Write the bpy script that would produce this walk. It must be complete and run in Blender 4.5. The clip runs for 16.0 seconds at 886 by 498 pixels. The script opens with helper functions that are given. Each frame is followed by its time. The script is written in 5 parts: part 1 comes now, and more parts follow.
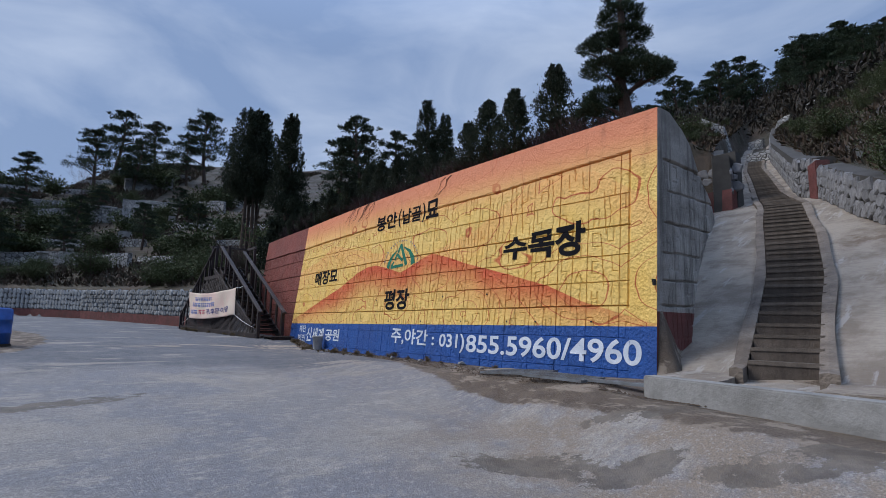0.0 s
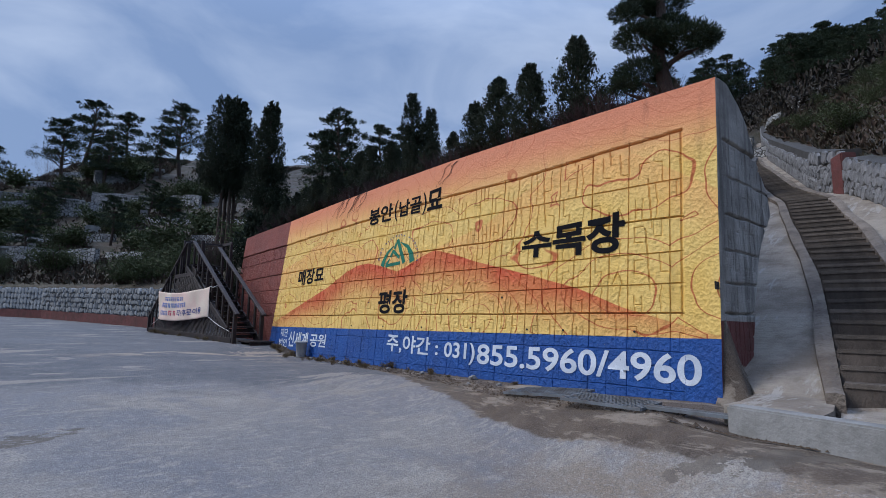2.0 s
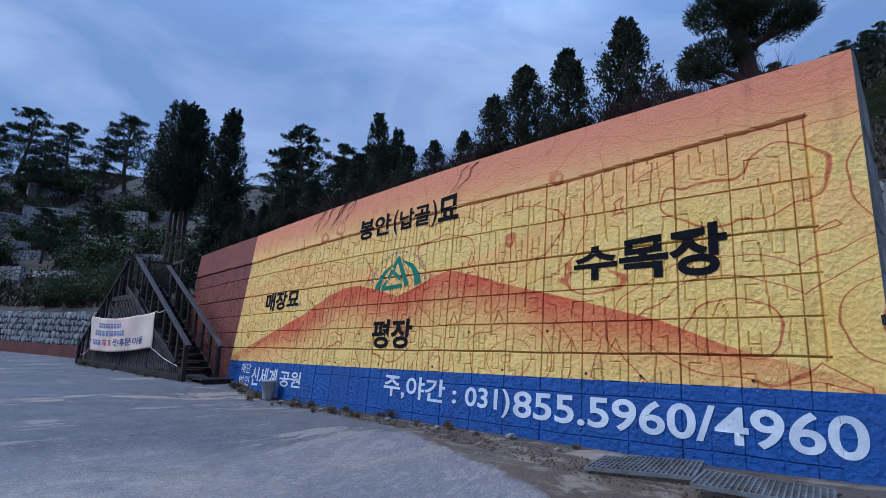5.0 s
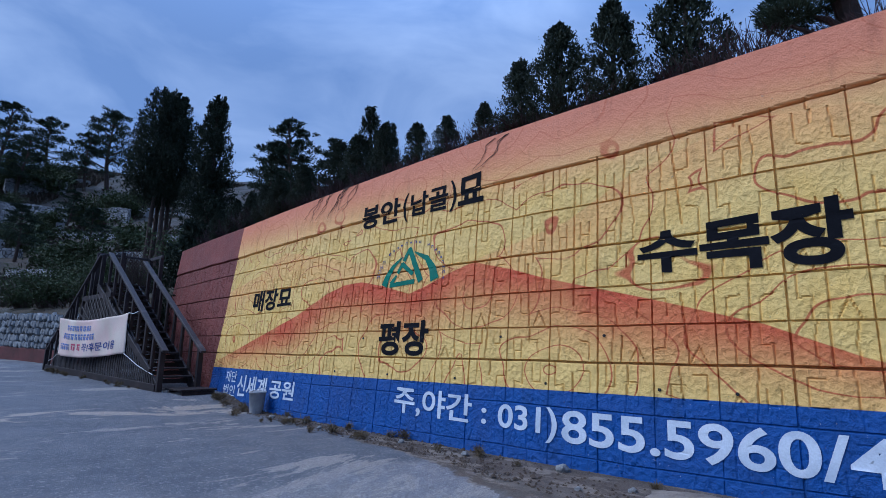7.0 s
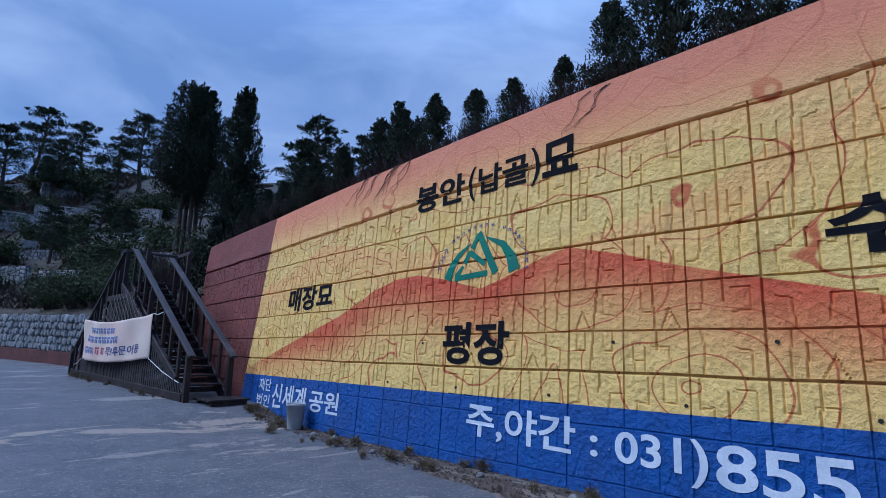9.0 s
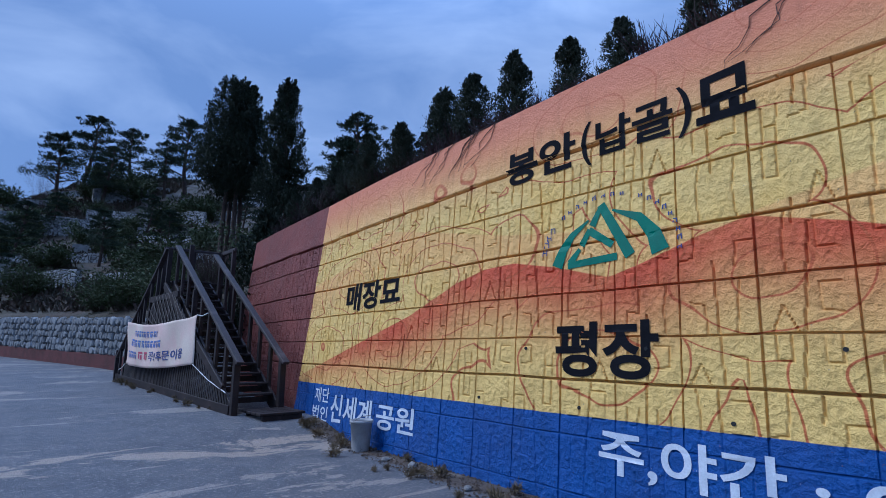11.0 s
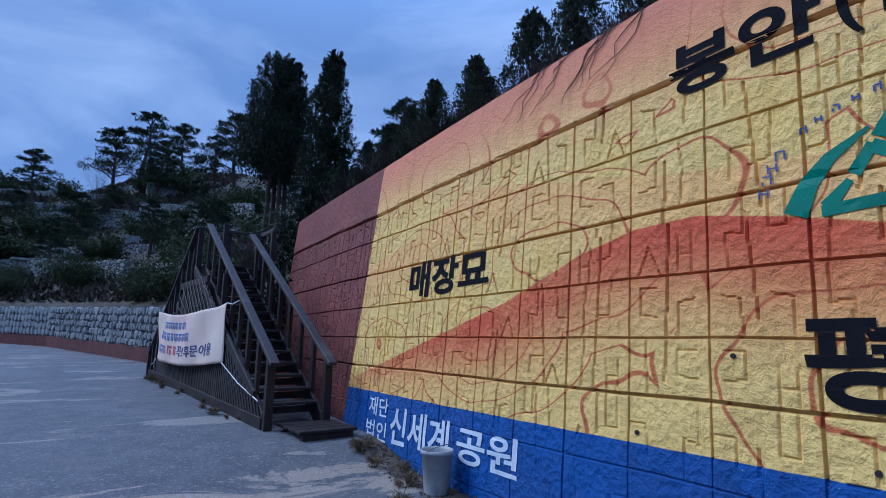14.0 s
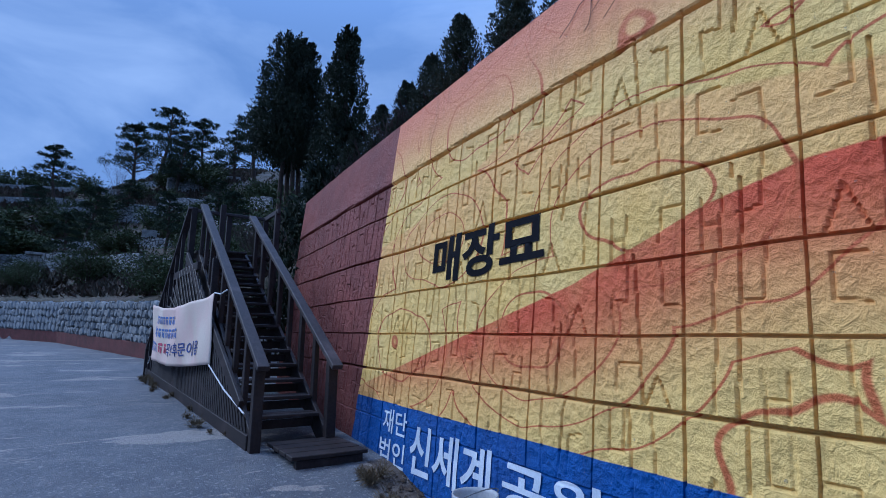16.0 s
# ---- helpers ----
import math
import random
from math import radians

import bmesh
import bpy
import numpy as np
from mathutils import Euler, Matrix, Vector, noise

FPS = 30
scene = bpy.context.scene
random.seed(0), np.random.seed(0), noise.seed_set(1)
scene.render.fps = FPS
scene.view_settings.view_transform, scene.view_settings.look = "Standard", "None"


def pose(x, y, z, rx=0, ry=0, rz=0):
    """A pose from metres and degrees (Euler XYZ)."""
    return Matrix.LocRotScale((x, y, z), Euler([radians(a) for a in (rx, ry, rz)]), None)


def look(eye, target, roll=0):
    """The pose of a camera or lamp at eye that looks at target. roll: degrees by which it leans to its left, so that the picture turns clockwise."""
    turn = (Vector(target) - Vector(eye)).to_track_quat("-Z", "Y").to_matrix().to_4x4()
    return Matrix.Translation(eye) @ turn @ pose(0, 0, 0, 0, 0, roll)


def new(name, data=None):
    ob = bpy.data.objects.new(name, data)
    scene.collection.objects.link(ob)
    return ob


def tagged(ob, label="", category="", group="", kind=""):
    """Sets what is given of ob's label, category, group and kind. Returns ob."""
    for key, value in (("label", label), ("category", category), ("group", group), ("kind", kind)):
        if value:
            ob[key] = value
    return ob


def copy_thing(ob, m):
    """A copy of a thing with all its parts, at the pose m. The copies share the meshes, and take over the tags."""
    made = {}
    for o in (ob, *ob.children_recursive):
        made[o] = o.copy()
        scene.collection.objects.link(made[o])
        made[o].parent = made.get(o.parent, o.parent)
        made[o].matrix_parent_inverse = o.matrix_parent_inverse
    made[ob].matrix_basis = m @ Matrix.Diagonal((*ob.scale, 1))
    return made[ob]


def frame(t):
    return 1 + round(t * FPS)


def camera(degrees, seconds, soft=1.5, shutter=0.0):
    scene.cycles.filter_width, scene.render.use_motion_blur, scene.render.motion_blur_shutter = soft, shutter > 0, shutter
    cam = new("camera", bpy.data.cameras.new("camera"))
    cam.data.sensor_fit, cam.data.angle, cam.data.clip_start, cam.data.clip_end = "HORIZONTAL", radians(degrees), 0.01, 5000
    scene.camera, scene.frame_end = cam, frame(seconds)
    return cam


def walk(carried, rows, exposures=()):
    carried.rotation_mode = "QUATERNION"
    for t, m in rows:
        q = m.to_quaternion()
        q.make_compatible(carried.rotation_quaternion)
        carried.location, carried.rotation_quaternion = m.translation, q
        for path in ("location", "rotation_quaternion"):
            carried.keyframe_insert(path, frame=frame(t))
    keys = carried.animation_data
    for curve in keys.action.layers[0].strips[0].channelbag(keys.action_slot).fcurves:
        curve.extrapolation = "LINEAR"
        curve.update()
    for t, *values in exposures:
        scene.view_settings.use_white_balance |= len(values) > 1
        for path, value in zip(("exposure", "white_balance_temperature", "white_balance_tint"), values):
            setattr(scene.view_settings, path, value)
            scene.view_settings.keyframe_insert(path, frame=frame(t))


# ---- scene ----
cam = camera(80.2, 16.0, 0.5)

PATH = [
    (0, (-0.13, -0.163, 1.152), (1.125, 1.366, 1.447), 0.9),
    (0.5, (-0.015, 0.21, 1.2), (1.245, 1.735, 1.494), 0.9),
    (1, (0.171, 0.574, 1.24), (1.44, 2.094, 1.525), 0.9),
    (1.5, (0.283, 0.975, 1.28), (1.569, 2.48, 1.564), 1.0),
    (2, (0.444, 1.335, 1.336), (1.757, 2.816, 1.623), 0.9),
    (2.5, (0.615, 1.681, 1.399), (1.95, 3.139, 1.699), 0.8),
    (3, (0.659, 2.093, 1.439), (2.016, 3.529, 1.75), 1.0),
    (3.5, (0.775, 2.467, 1.455), (2.156, 3.876, 1.782), 0.9),
    (4, (0.89, 2.853, 1.512), (2.285, 4.242, 1.863), 1.0),
    (4.2, (0.935, 3.016, 1.498), (2.333, 4.398, 1.862), 1.0),
    (6.3, (1.59, 4.508, 1.605), (3.043, 5.827, 1.993), 0.9),
    (6.5, (1.697, 4.622, 1.625), (3.149, 5.943, 2.008), 0.7),
    (7, (1.843, 5.008, 1.643), (3.292, 6.332, 2.027), 0.8),
    (7.5, (1.974, 5.381, 1.677), (3.419, 6.709, 2.064), 0.8),
    (8, (2.197, 5.756, 1.719), (3.631, 7.097, 2.1), 0.7),
    (8.5, (2.353, 6.186, 1.739), (3.756, 7.561, 2.116), 0.7),
    (9, (2.527, 6.553, 1.744), (3.909, 7.948, 2.124), 0.7),
    (9.2, (2.632, 6.706, 1.762), (4.005, 8.11, 2.14), 0.6),
    (11.3, (3.137, 8.4, 1.837), (4.402, 9.903, 2.211), 0.6),
    (11.5, (3.198, 8.539, 1.826), (4.454, 10.05, 2.2), 0.8),
    (12, (3.421, 8.874, 1.849), (4.655, 10.404, 2.219), 0.7),
    (12.5, (3.574, 9.265, 1.851), (4.783, 10.816, 2.216), 0.8),
    (13, (3.761, 9.61, 1.855), (4.945, 11.18, 2.218), 0.9),
    (13.5, (3.943, 9.944, 1.883), (5.113, 11.527, 2.239), 0.8),
    (14, (4.06, 10.325, 1.904), (5.211, 11.923, 2.253), 1.0),
    (14.5, (4.259, 10.662, 1.905), (5.398, 12.269, 2.253), 1.0),
    (15, (4.453, 10.995, 1.931), (5.575, 12.614, 2.279), 1.0),
    (15.5, (4.654, 11.369, 1.925), (5.752, 13.006, 2.267), 1.1),
    (16, (4.903, 11.708, 1.936), (5.992, 13.353, 2.264), 0.9),
]
walk(cam, [(t, look(eye, target, roll)) for t, eye, target, roll in PATH],
     exposures=((0, -0.06, 6350, 10), (2.5, -0.09, 5950, 10), (4, -0.12, 5500, 10), (7, -0.25, 4950, 11), (12, -0.24, 4870, 11), (16, -0.22, 4700, 10)))

# ---- world, sun, exposure ----
SUN_ELEV, SUN_ROT = radians(44), radians(309)
world = bpy.data.worlds.new("world")
scene.world = world
world.use_nodes = True
wn, wl = world.node_tree.nodes, world.node_tree.links
wn.clear()
w_out, w_bg = wn.new("ShaderNodeOutputWorld"), wn.new("ShaderNodeBackground")
w_sky = wn.new("ShaderNodeTexSky")
w_sky.sky_type, w_sky.sun_disc = "NISHITA", False
w_sky.sun_elevation, w_sky.sun_rotation, w_sky.air_density, w_sky.dust_density = SUN_ELEV, SUN_ROT, 1.2, 2.0
w_tc, w_map = wn.new("ShaderNodeTexCoord"), wn.new("ShaderNodeMapping")
w_map.inputs["Scale"].default_value = (1.6, 1.6, 4.2)
w_map.inputs["Rotation"].default_value = (0.0, 0.15, 0.6)
w_noise = wn.new("ShaderNodeTexNoise")
w_noise.inputs["Scale"].default_value, w_noise.inputs["Detail"].default_value, w_noise.inputs["Roughness"].default_value = 1.5, 7.0, 0.52
w_noise.inputs["Distortion"].default_value = 0.5
w_ramp = wn.new("ShaderNodeValToRGB")
w_ramp.color_ramp.elements[0].position, w_ramp.color_ramp.elements[1].position = 0.44, 0.72
w_ramp.color_ramp.elements[0].color, w_ramp.color_ramp.elements[1].color = (2.6, 3.7, 6.1, 1), (5.6, 6.6, 8.6, 1)
w_mix = wn.new("ShaderNodeMix")
w_mix.data_type = "RGBA"
w_mix.inputs[0].default_value = 0.86
wl.new(w_tc.outputs["Generated"], w_map.inputs["Vector"])
wl.new(w_map.outputs["Vector"], w_noise.inputs["Vector"])
wl.new(w_noise.outputs["Fac"], w_ramp.inputs["Fac"])
wl.new(w_sky.outputs["Color"], w_mix.inputs[6])
wl.new(w_ramp.outputs["Color"], w_mix.inputs[7])
w_sep, w_up, w_mul = wn.new("ShaderNodeSeparateXYZ"), wn.new("ShaderNodeMapRange"), wn.new("ShaderNodeVectorMath")
w_up.interpolation_type = "SMOOTHSTEP"
for k, value in enumerate((0.45, 1.0, 0.96, 2.9)):
    w_up.inputs[k + 1].default_value = value
w_mul.operation = "SCALE"
wl.new(w_tc.outputs["Generated"], w_sep.inputs[0])
wl.new(w_sep.outputs[2], w_up.inputs[0])
wl.new(w_mix.outputs[2], w_mul.inputs[0])
wl.new(w_up.outputs[0], w_mul.inputs["Scale"])
wl.new(w_mul.outputs[0], w_bg.inputs["Color"])
w_bg.inputs["Strength"].default_value = 0.10
wl.new(w_bg.outputs["Background"], w_out.inputs["Surface"])

sun = new("sun", bpy.data.lights.new("sun", "SUN"))
sun.data.energy, sun.data.angle, sun.data.color = 2.6, radians(30), (1.0, 0.95, 0.88)
sun.matrix_world = look((-27, 22, 34), (0, 0, 0))


# ---- materials ----
class Graph:
    """A short way to write node materials."""

    def __init__(self, name):
        self.mat = bpy.data.materials.new(name)
        self.mat.use_nodes = True
        self.n, self.l = self.mat.node_tree.nodes, self.mat.node_tree.links
        self.bsdf = self.n["Principled BSDF"]
        self.bsdf.inputs["Specular IOR Level"].default_value = 0.3

    def put(self, socket, value):
        if isinstance(value, bpy.types.NodeSocket):
            self.l.new(value, socket)
        elif isinstance(value, tuple) and len(value) == 3 and socket.type == "RGBA":
            socket.default_value = (*value, 1)
        else:
            socket.default_value = value

    def pos(self):
        return self.n.new("ShaderNodeNewGeometry").outputs["Position"]

    def local(self):
        return self.n.new("ShaderNodeTexCoord").outputs["Object"]

    def xyz(self, v):
        s = self.n.new("ShaderNodeSeparateXYZ")
        self.put(s.inputs[0], v)
        return s.outputs[0], s.outputs[1], s.outputs[2]

    def scaled(self, v, scale):
        m = self.n.new("ShaderNodeMapping")
        self.put(m.inputs["Vector"], v)
        m.inputs["Scale"].default_value = scale
        return m.outputs[0]

    def noise(self, v, scale, detail=4.0, rough=0.55, distort=0.0):
        t = self.n.new("ShaderNodeTexNoise")
        self.put(t.inputs["Vector"], v)
        for key, value in (("Scale", scale), ("Detail", detail), ("Roughness", rough), ("Distortion", distort)):
            t.inputs[key].default_value = value
        return t.outputs["Fac"]

    def voronoi(self, v, scale, feature="F1", out="Distance"):
        t = self.n.new("ShaderNodeTexVoronoi")
        t.feature = feature
        self.put(t.inputs["Vector"], v)
        t.inputs["Scale"].default_value = scale
        return t.outputs[out]

    def math(self, op, a, b=0.0, clamp=False):
        m = self.n.new("ShaderNodeMath")
        m.operation, m.use_clamp = op, clamp
        self.put(m.inputs[0], a)
        self.put(m.inputs[1], b)
        return m.outputs[0]

    def span(self, v, lo, hi, a=0.0, b=1.0):
        m = self.n.new("ShaderNodeMapRange")
        m.interpolation_type = "SMOOTHSTEP"
        self.put(m.inputs[0], v)
        for k, value in enumerate((lo, hi, a, b)):
            self.put(m.inputs[k + 1], value)
        return m.outputs[0]

    def mix(self, f, a, b, blend="MIX"):
        m = self.n.new("ShaderNodeMix")
        m.data_type, m.blend_type = "RGBA", blend
        self.put(m.inputs[0], f)
        self.put(m.inputs[6], a)
        self.put(m.inputs[7], b)
        return m.outputs[2]

    def ramp(self, f, stops):
        r = self.n.new("ShaderNodeValToRGB")
        self.put(r.inputs[0], f)
        e = r.color_ramp.elements
        while len(e) < len(stops):
            e.new(0.5)
        for el, (p, c) in zip(e, stops):
            el.position, el.color = p, (*c, 1) if isinstance(c, tuple) else (c, c, c, 1)
        return r.outputs[0]

    def bump(self, height, strength=0.4, distance=0.02):
        b = self.n.new("ShaderNodeBump")
        b.inputs["Strength"].default_value, b.inputs["Distance"].default_value = strength, distance
        self.put(b.inputs["Height"], height)
        self.put(self.bsdf.inputs["Normal"], b.outputs[0])

    def chance(self):
        return self.n.new("ShaderNodeObjectInfo").outputs["Random"]

    def island(self):
        return self.n.new("ShaderNodeNewGeometry").outputs["Random Per Island"]

    def done(self, color, rough=0.8, metal=0.0):
        self.put(self.bsdf.inputs["Base Color"], color)
        self.put(self.bsdf.inputs["Roughness"], rough)
        self.bsdf.inputs["Metallic"].default_value = metal
        return self.mat


def worn(name, base, other, scale=3.0, rough=0.8, bump=0.3, distance=0.01, metal=0.0, fine=60.0, vary=0.0):
    """A plain surface with stains at a large scale and grain at a small one."""
    g = Graph(name)
    v = g.local()
    big, small = g.noise(v, scale, 6, 0.6), g.noise(v, fine, 3, 0.6)
    c = g.mix(g.span(big, 0.35, 0.68), base, other)
    c = g.mix(g.span(small, 0.3, 0.75, 0.0, 0.35), c, tuple(0.55 * k for k in base))
    if vary:
        c = g.mix(g.math("MULTIPLY", g.chance(), vary), c, tuple(0.35 * k for k in other))
    g.bump(g.math("ADD", g.math("MULTIPLY", big, 0.6), small), bump, distance)
    return g.done(c, rough, metal)


# wall paint, on the wall's own plan: y along it, z up it
YEL, ORA, RED, BLU, BRO = (0.79, 0.54, 0.165), (0.66, 0.22, 0.11), (0.57, 0.088, 0.03), (0.012, 0.075, 0.29), (0.21, 0.056, 0.042)


def mural_paint():
    g = Graph("mural_paint")
    p = g.pos()
    x, y, z = g.xyz(p)
    along = g.math("DIVIDE", g.math("SUBTRACT", 18.0, y), 14.0)
    wob = g.math("MULTIPLY", g.math("SUBTRACT", g.noise(p, 3.0, 3), 0.5), 0.05)
    zz = g.math("ADD", z, wob)
    ridge = [(18, 1.3), (16.64, 1.66), (14.23, 2.32), (13.31, 2.67), (12.75, 2.81), (12.23, 2.83), (11.62, 2.71), (10.98, 2.54), (10.62, 2.64),
             (10.12, 2.81), (9.7, 2.92), (9.06, 2.76), (8.49, 2.58), (7.79, 2.40), (7.2, 2.25), (6.13, 1.95), (5.41, 1.65), (4.1, 1.27)]
    far = [(18, 3.0), (16.2, 3.3), (15.1, 3.72), (13.9, 3.5), (12.4, 3.2), (9.9, 2.9), (8.2, 3.3), (7.4, 3.75), (6.2, 4.1), (5.2, 4.0), (4.3, 3.4), (4.0, 3.2)]
    m1 = g.math("MULTIPLY", g.ramp(along, [((18 - a) / 14, b / 5) for a, b in ridge]), 5.0)
    m2 = g.math("MULTIPLY", g.ramp(along, [((18 - a) / 14, b / 5) for a, b in far]), 5.0)
    patchy = g.noise(p, 1.3, 5, 0.6)
    yel = g.mix(g.span(patchy, 0.35, 0.7, 0.0, 0.5), YEL, (0.76, 0.455, 0.08))
    sky = g.span(zz, 3.55, 4.6)
    c = g.mix(g.math("MULTIPLY", sky, 0.92), yel, ORA)
    c = g.mix(g.math("MULTIPLY", g.span(z, 4.35, 4.85), 0.5), c, (0.60, 0.205, 0.12))
    under2 = g.math("MULTIPLY", g.span(g.math("SUBTRACT", m2, z), 0.0, 0.03), g.span(g.math("SUBTRACT", m2, z), 0.15, 0.95, 1.0, 0.0))
    c = g.mix(g.math("MULTIPLY", under2, 0.55), c, (0.80, 0.40, 0.13))
    depth = g.math("SUBTRACT", m1, z)
    under1 = g.span(depth, 0.0, 0.015)
    fade = g.math("MULTIPLY", g.span(depth, 0.0, 1.15, 1.0, 0.04), g.span(z, 1.2, 1.9, 0.35, 1.0))
    fade = g.math("MULTIPLY", fade, g.span(g.noise(p, 0.9, 4), 0.2, 0.6, 0.65, 1.0))
    c = g.mix(under1, c, g.mix(fade, (0.79, 0.535, 0.155), RED))
    # contour lines brushed on in orange
    flat = g.scaled(p, (0.0, 0.62, 1.0))
    bend = g.math("MULTIPLY", g.math("SUBTRACT", g.noise(p, 1.1, 1.5), 0.5), 0.3)
    field = g.math("ADD", g.voronoi(flat, 0.78), bend)
    steps = g.math("FRACT", g.math("MULTIPLY", field, 6.2))
    line = g.span(g.math("ABSOLUTE", g.math("SUBTRACT", steps, 0.5)), 0.014, 0.042, 1.0, 0.0)
    line = g.math("MULTIPLY", line, g.span(g.noise(p, 0.7, 2), 0.22, 0.36))
    line = g.math("MULTIPLY", line, g.span(z, 3.9, 4.4, 1.0, 0.45))
    c = g.mix(g.math("MULTIPLY", line, 0.92), c, (0.47, 0.10, 0.028))
    # blue foot and brown end
    c = g.mix(g.span(g.math("SUBTRACT", 1.22, g.math("ADD", z, g.math("MULTIPLY", wob, 0.3))), 0.0, 0.008), c,
              g.mix(g.span(patchy, 0.3, 0.7, 0.0, 0.6), BLU, (0.02, 0.06, 0.22)))
    edge = g.math("SUBTRACT", g.math("ADD", y, g.math("MULTIPLY", z, 0.113)), 18.03)
    c = g.mix(g.span(edge, 0.0, 0.012), c, g.mix(g.span(patchy, 0.3, 0.7), BRO, (0.16, 0.045, 0.035)))
    # chips, soot and dust
    chips = g.span(g.noise(p, 26.0, 3, 0.6), 0.70, 0.74)
    c = g.mix(g.math("MULTIPLY", chips, 0.55), c, g.mix(g.span(z, 1.2, 1.24), (0.42, 0.43, 0.46), (0.24, 0.20, 0.15)))
    pits = g.span(g.noise(p, 48.0, 3, 0.65), 0.66, 0.72)
    c = g.mix(g.math("MULTIPLY", pits, 0.45), c, (0.20, 0.11, 0.04))
    scrapes = g.span(g.noise(g.scaled(p, (1, 3.0, 0.8)), 5.0, 6, 0.75, 0.5), 0.70, 0.73)
    c = g.mix(g.math("MULTIPLY", scrapes, g.span(z, 1.1, 1.24, 0.6, 0.12)), c, (0.45, 0.46, 0.48))
    grime = g.span(g.noise(g.scaled(p, (1, 2.2, 0.5)), 2.2, 6, 0.65), 0.5, 0.8, 0.0, 0.35)
    c = g.mix(grime, c, (0.22, 0.14, 0.06), "MULTIPLY")
    lumps = g.math("ADD", g.noise(p, 9.0, 5, 0.7, 0.6), g.math("MULTIPLY", g.voronoi(p, 17.0), 0.5))
    g.bump(g.math("ADD", g.math("MULTIPLY", g.noise(p, 60.0, 4, 0.65), 0.45), g.math("MULTIPLY", lumps, g.span(z, 3.9, 4.1, 1.15, 0.45))), 1.0, 0.026)
    return g.done(c, 0.62)


def ground_mat():
    """Old concrete road, dirt by its edges and dry grass, darkened for shade, on the slopes, told apart by the plan."""
    g = Graph("road_and_soil")
    p = g.pos()
    x, y, z = g.xyz(p)
    n1, n2, n3 = g.noise(p, 0.45, 8, 0.66, 0.4), g.noise(p, 3.0, 5, 0.65), g.noise(p, 60.0, 3, 0.7)
    slab = g.mix(g.span(n1, 0.43, 0.55), (0.20, 0.195, 0.205), (0.315, 0.285, 0.25))
    slab = g.mix(g.span(g.noise(p, 0.16, 3), 0.42, 0.6, 0.0, 0.7), slab, (0.19, 0.19, 0.205))
    flecks = g.span(g.noise(g.scaled(p, (1.0, 2.2, 1.0)), 1.3, 8, 0.72, 0.8), 0.55, 0.575)
    slab = g.mix(g.math("MULTIPLY", flecks, 0.45), slab, (0.40, 0.36, 0.305))
    scour = g.noise(g.scaled(p, (1.6, 6.0, 1.0)), 3.2, 7, 0.72, 0.6)
    slab = g.mix(g.span(scour, 0.48, 0.7, 0.0, 0.55), slab, (0.115, 0.108, 0.108))
    slab = g.mix(g.span(g.noise(p, 7.0, 7, 0.75), 0.52, 0.62, 0.0, 0.4), slab, (0.36, 0.33, 0.29))
    tan = g.math("MULTIPLY", g.span(x, 2.2, 4.2), g.span(y, 6.5, 3.5))
    slab = g.mix(g.math("MULTIPLY", tan, g.span(g.noise(p, 1.2, 6, 0.7), 0.36, 0.6)), slab, (0.235, 0.185, 0.14))
    # smoother, darker surface farther up the road, its edge ragged, with pale worn streaks
    tar = g.mix(g.span(n2, 0.35, 0.7), (0.10, 0.105, 0.12), (0.145, 0.145, 0.155))
    streaks = g.span(g.noise(g.scaled(p, (0.5, 1.6, 1.0)), 0.9, 7, 0.66, 0.5), 0.565, 0.585)
    tar = g.mix(g.math("MULTIPLY", streaks, 0.75), tar, (0.34, 0.30, 0.26))
    ragged = g.math("ADD", g.math("ADD", y, g.math("MULTIPLY", x, 0.35)), g.math("MULTIPLY", g.math("SUBTRACT", n1, 0.5), 9.0))
    slab = g.mix(g.span(ragged, 10.6, 12.4), slab, tar)
    pale = g.math("SUBTRACT", g.math("ADD", y, g.math("MULTIPLY", x, -0.03)), 15.4)
    pale = g.math("ADD", g.math("ABSOLUTE", pale), g.math("MULTIPLY", g.math("SUBTRACT", g.noise(g.scaled(p, (0.6, 1.6, 1.0)), 1.1, 8, 0.72, 0.6), 0.5), 3.4))
    slab = g.mix(g.math("MULTIPLY", g.span(pale, 0.12, 0.30, 0.85, 0.0), g.span(x, 1.5, 3.6)), slab, (0.40, 0.33, 0.262))
    slab = g.mix(g.span(n3, 0.42, 0.62, 0.0, 0.5), slab, (0.07, 0.07, 0.072))
    slab = g.mix(g.span(g.noise(p, 25.0, 4, 0.7), 0.54, 0.66, 0.0, 0.4), slab, (0.42, 0.40, 0.37))
    slab = g.mix(g.span(n2, 0.55, 0.8, 0.0, 0.4), slab, (0.13, 0.115, 0.10))
    dirt = g.mix(g.span(n2, 0.35, 0.7), (0.10, 0.075, 0.055), (0.052, 0.038, 0.029))
    dirt = g.mix(g.span(n3, 0.4, 0.7, 0.0, 0.6), dirt, (0.17, 0.135, 0.105))
    dirt = g.mix(g.span(g.noise(g.scaled(p, (2.5, 1.0, 1.0)), 1.6, 7, 0.7, 0.5), 0.5, 0.6, 0.0, 0.75), dirt, (0.26, 0.215, 0.17))
    # dark humus and dry grass, toned down further to carry shade under dense brush
    grass = g.mix(g.span(g.noise(p, 0.35, 6, 0.65), 0.38, 0.62), (0.042, 0.029, 0.019), (0.022, 0.022, 0.012))
    grass = g.mix(g.span(n2, 0.4, 0.75, 0.0, 0.7), grass, (0.058, 0.038, 0.023))
    a = g.n.new("ShaderNodeAttribute")
    a.attribute_name = "soil"
    s = g.xyz(a.outputs["Color"])
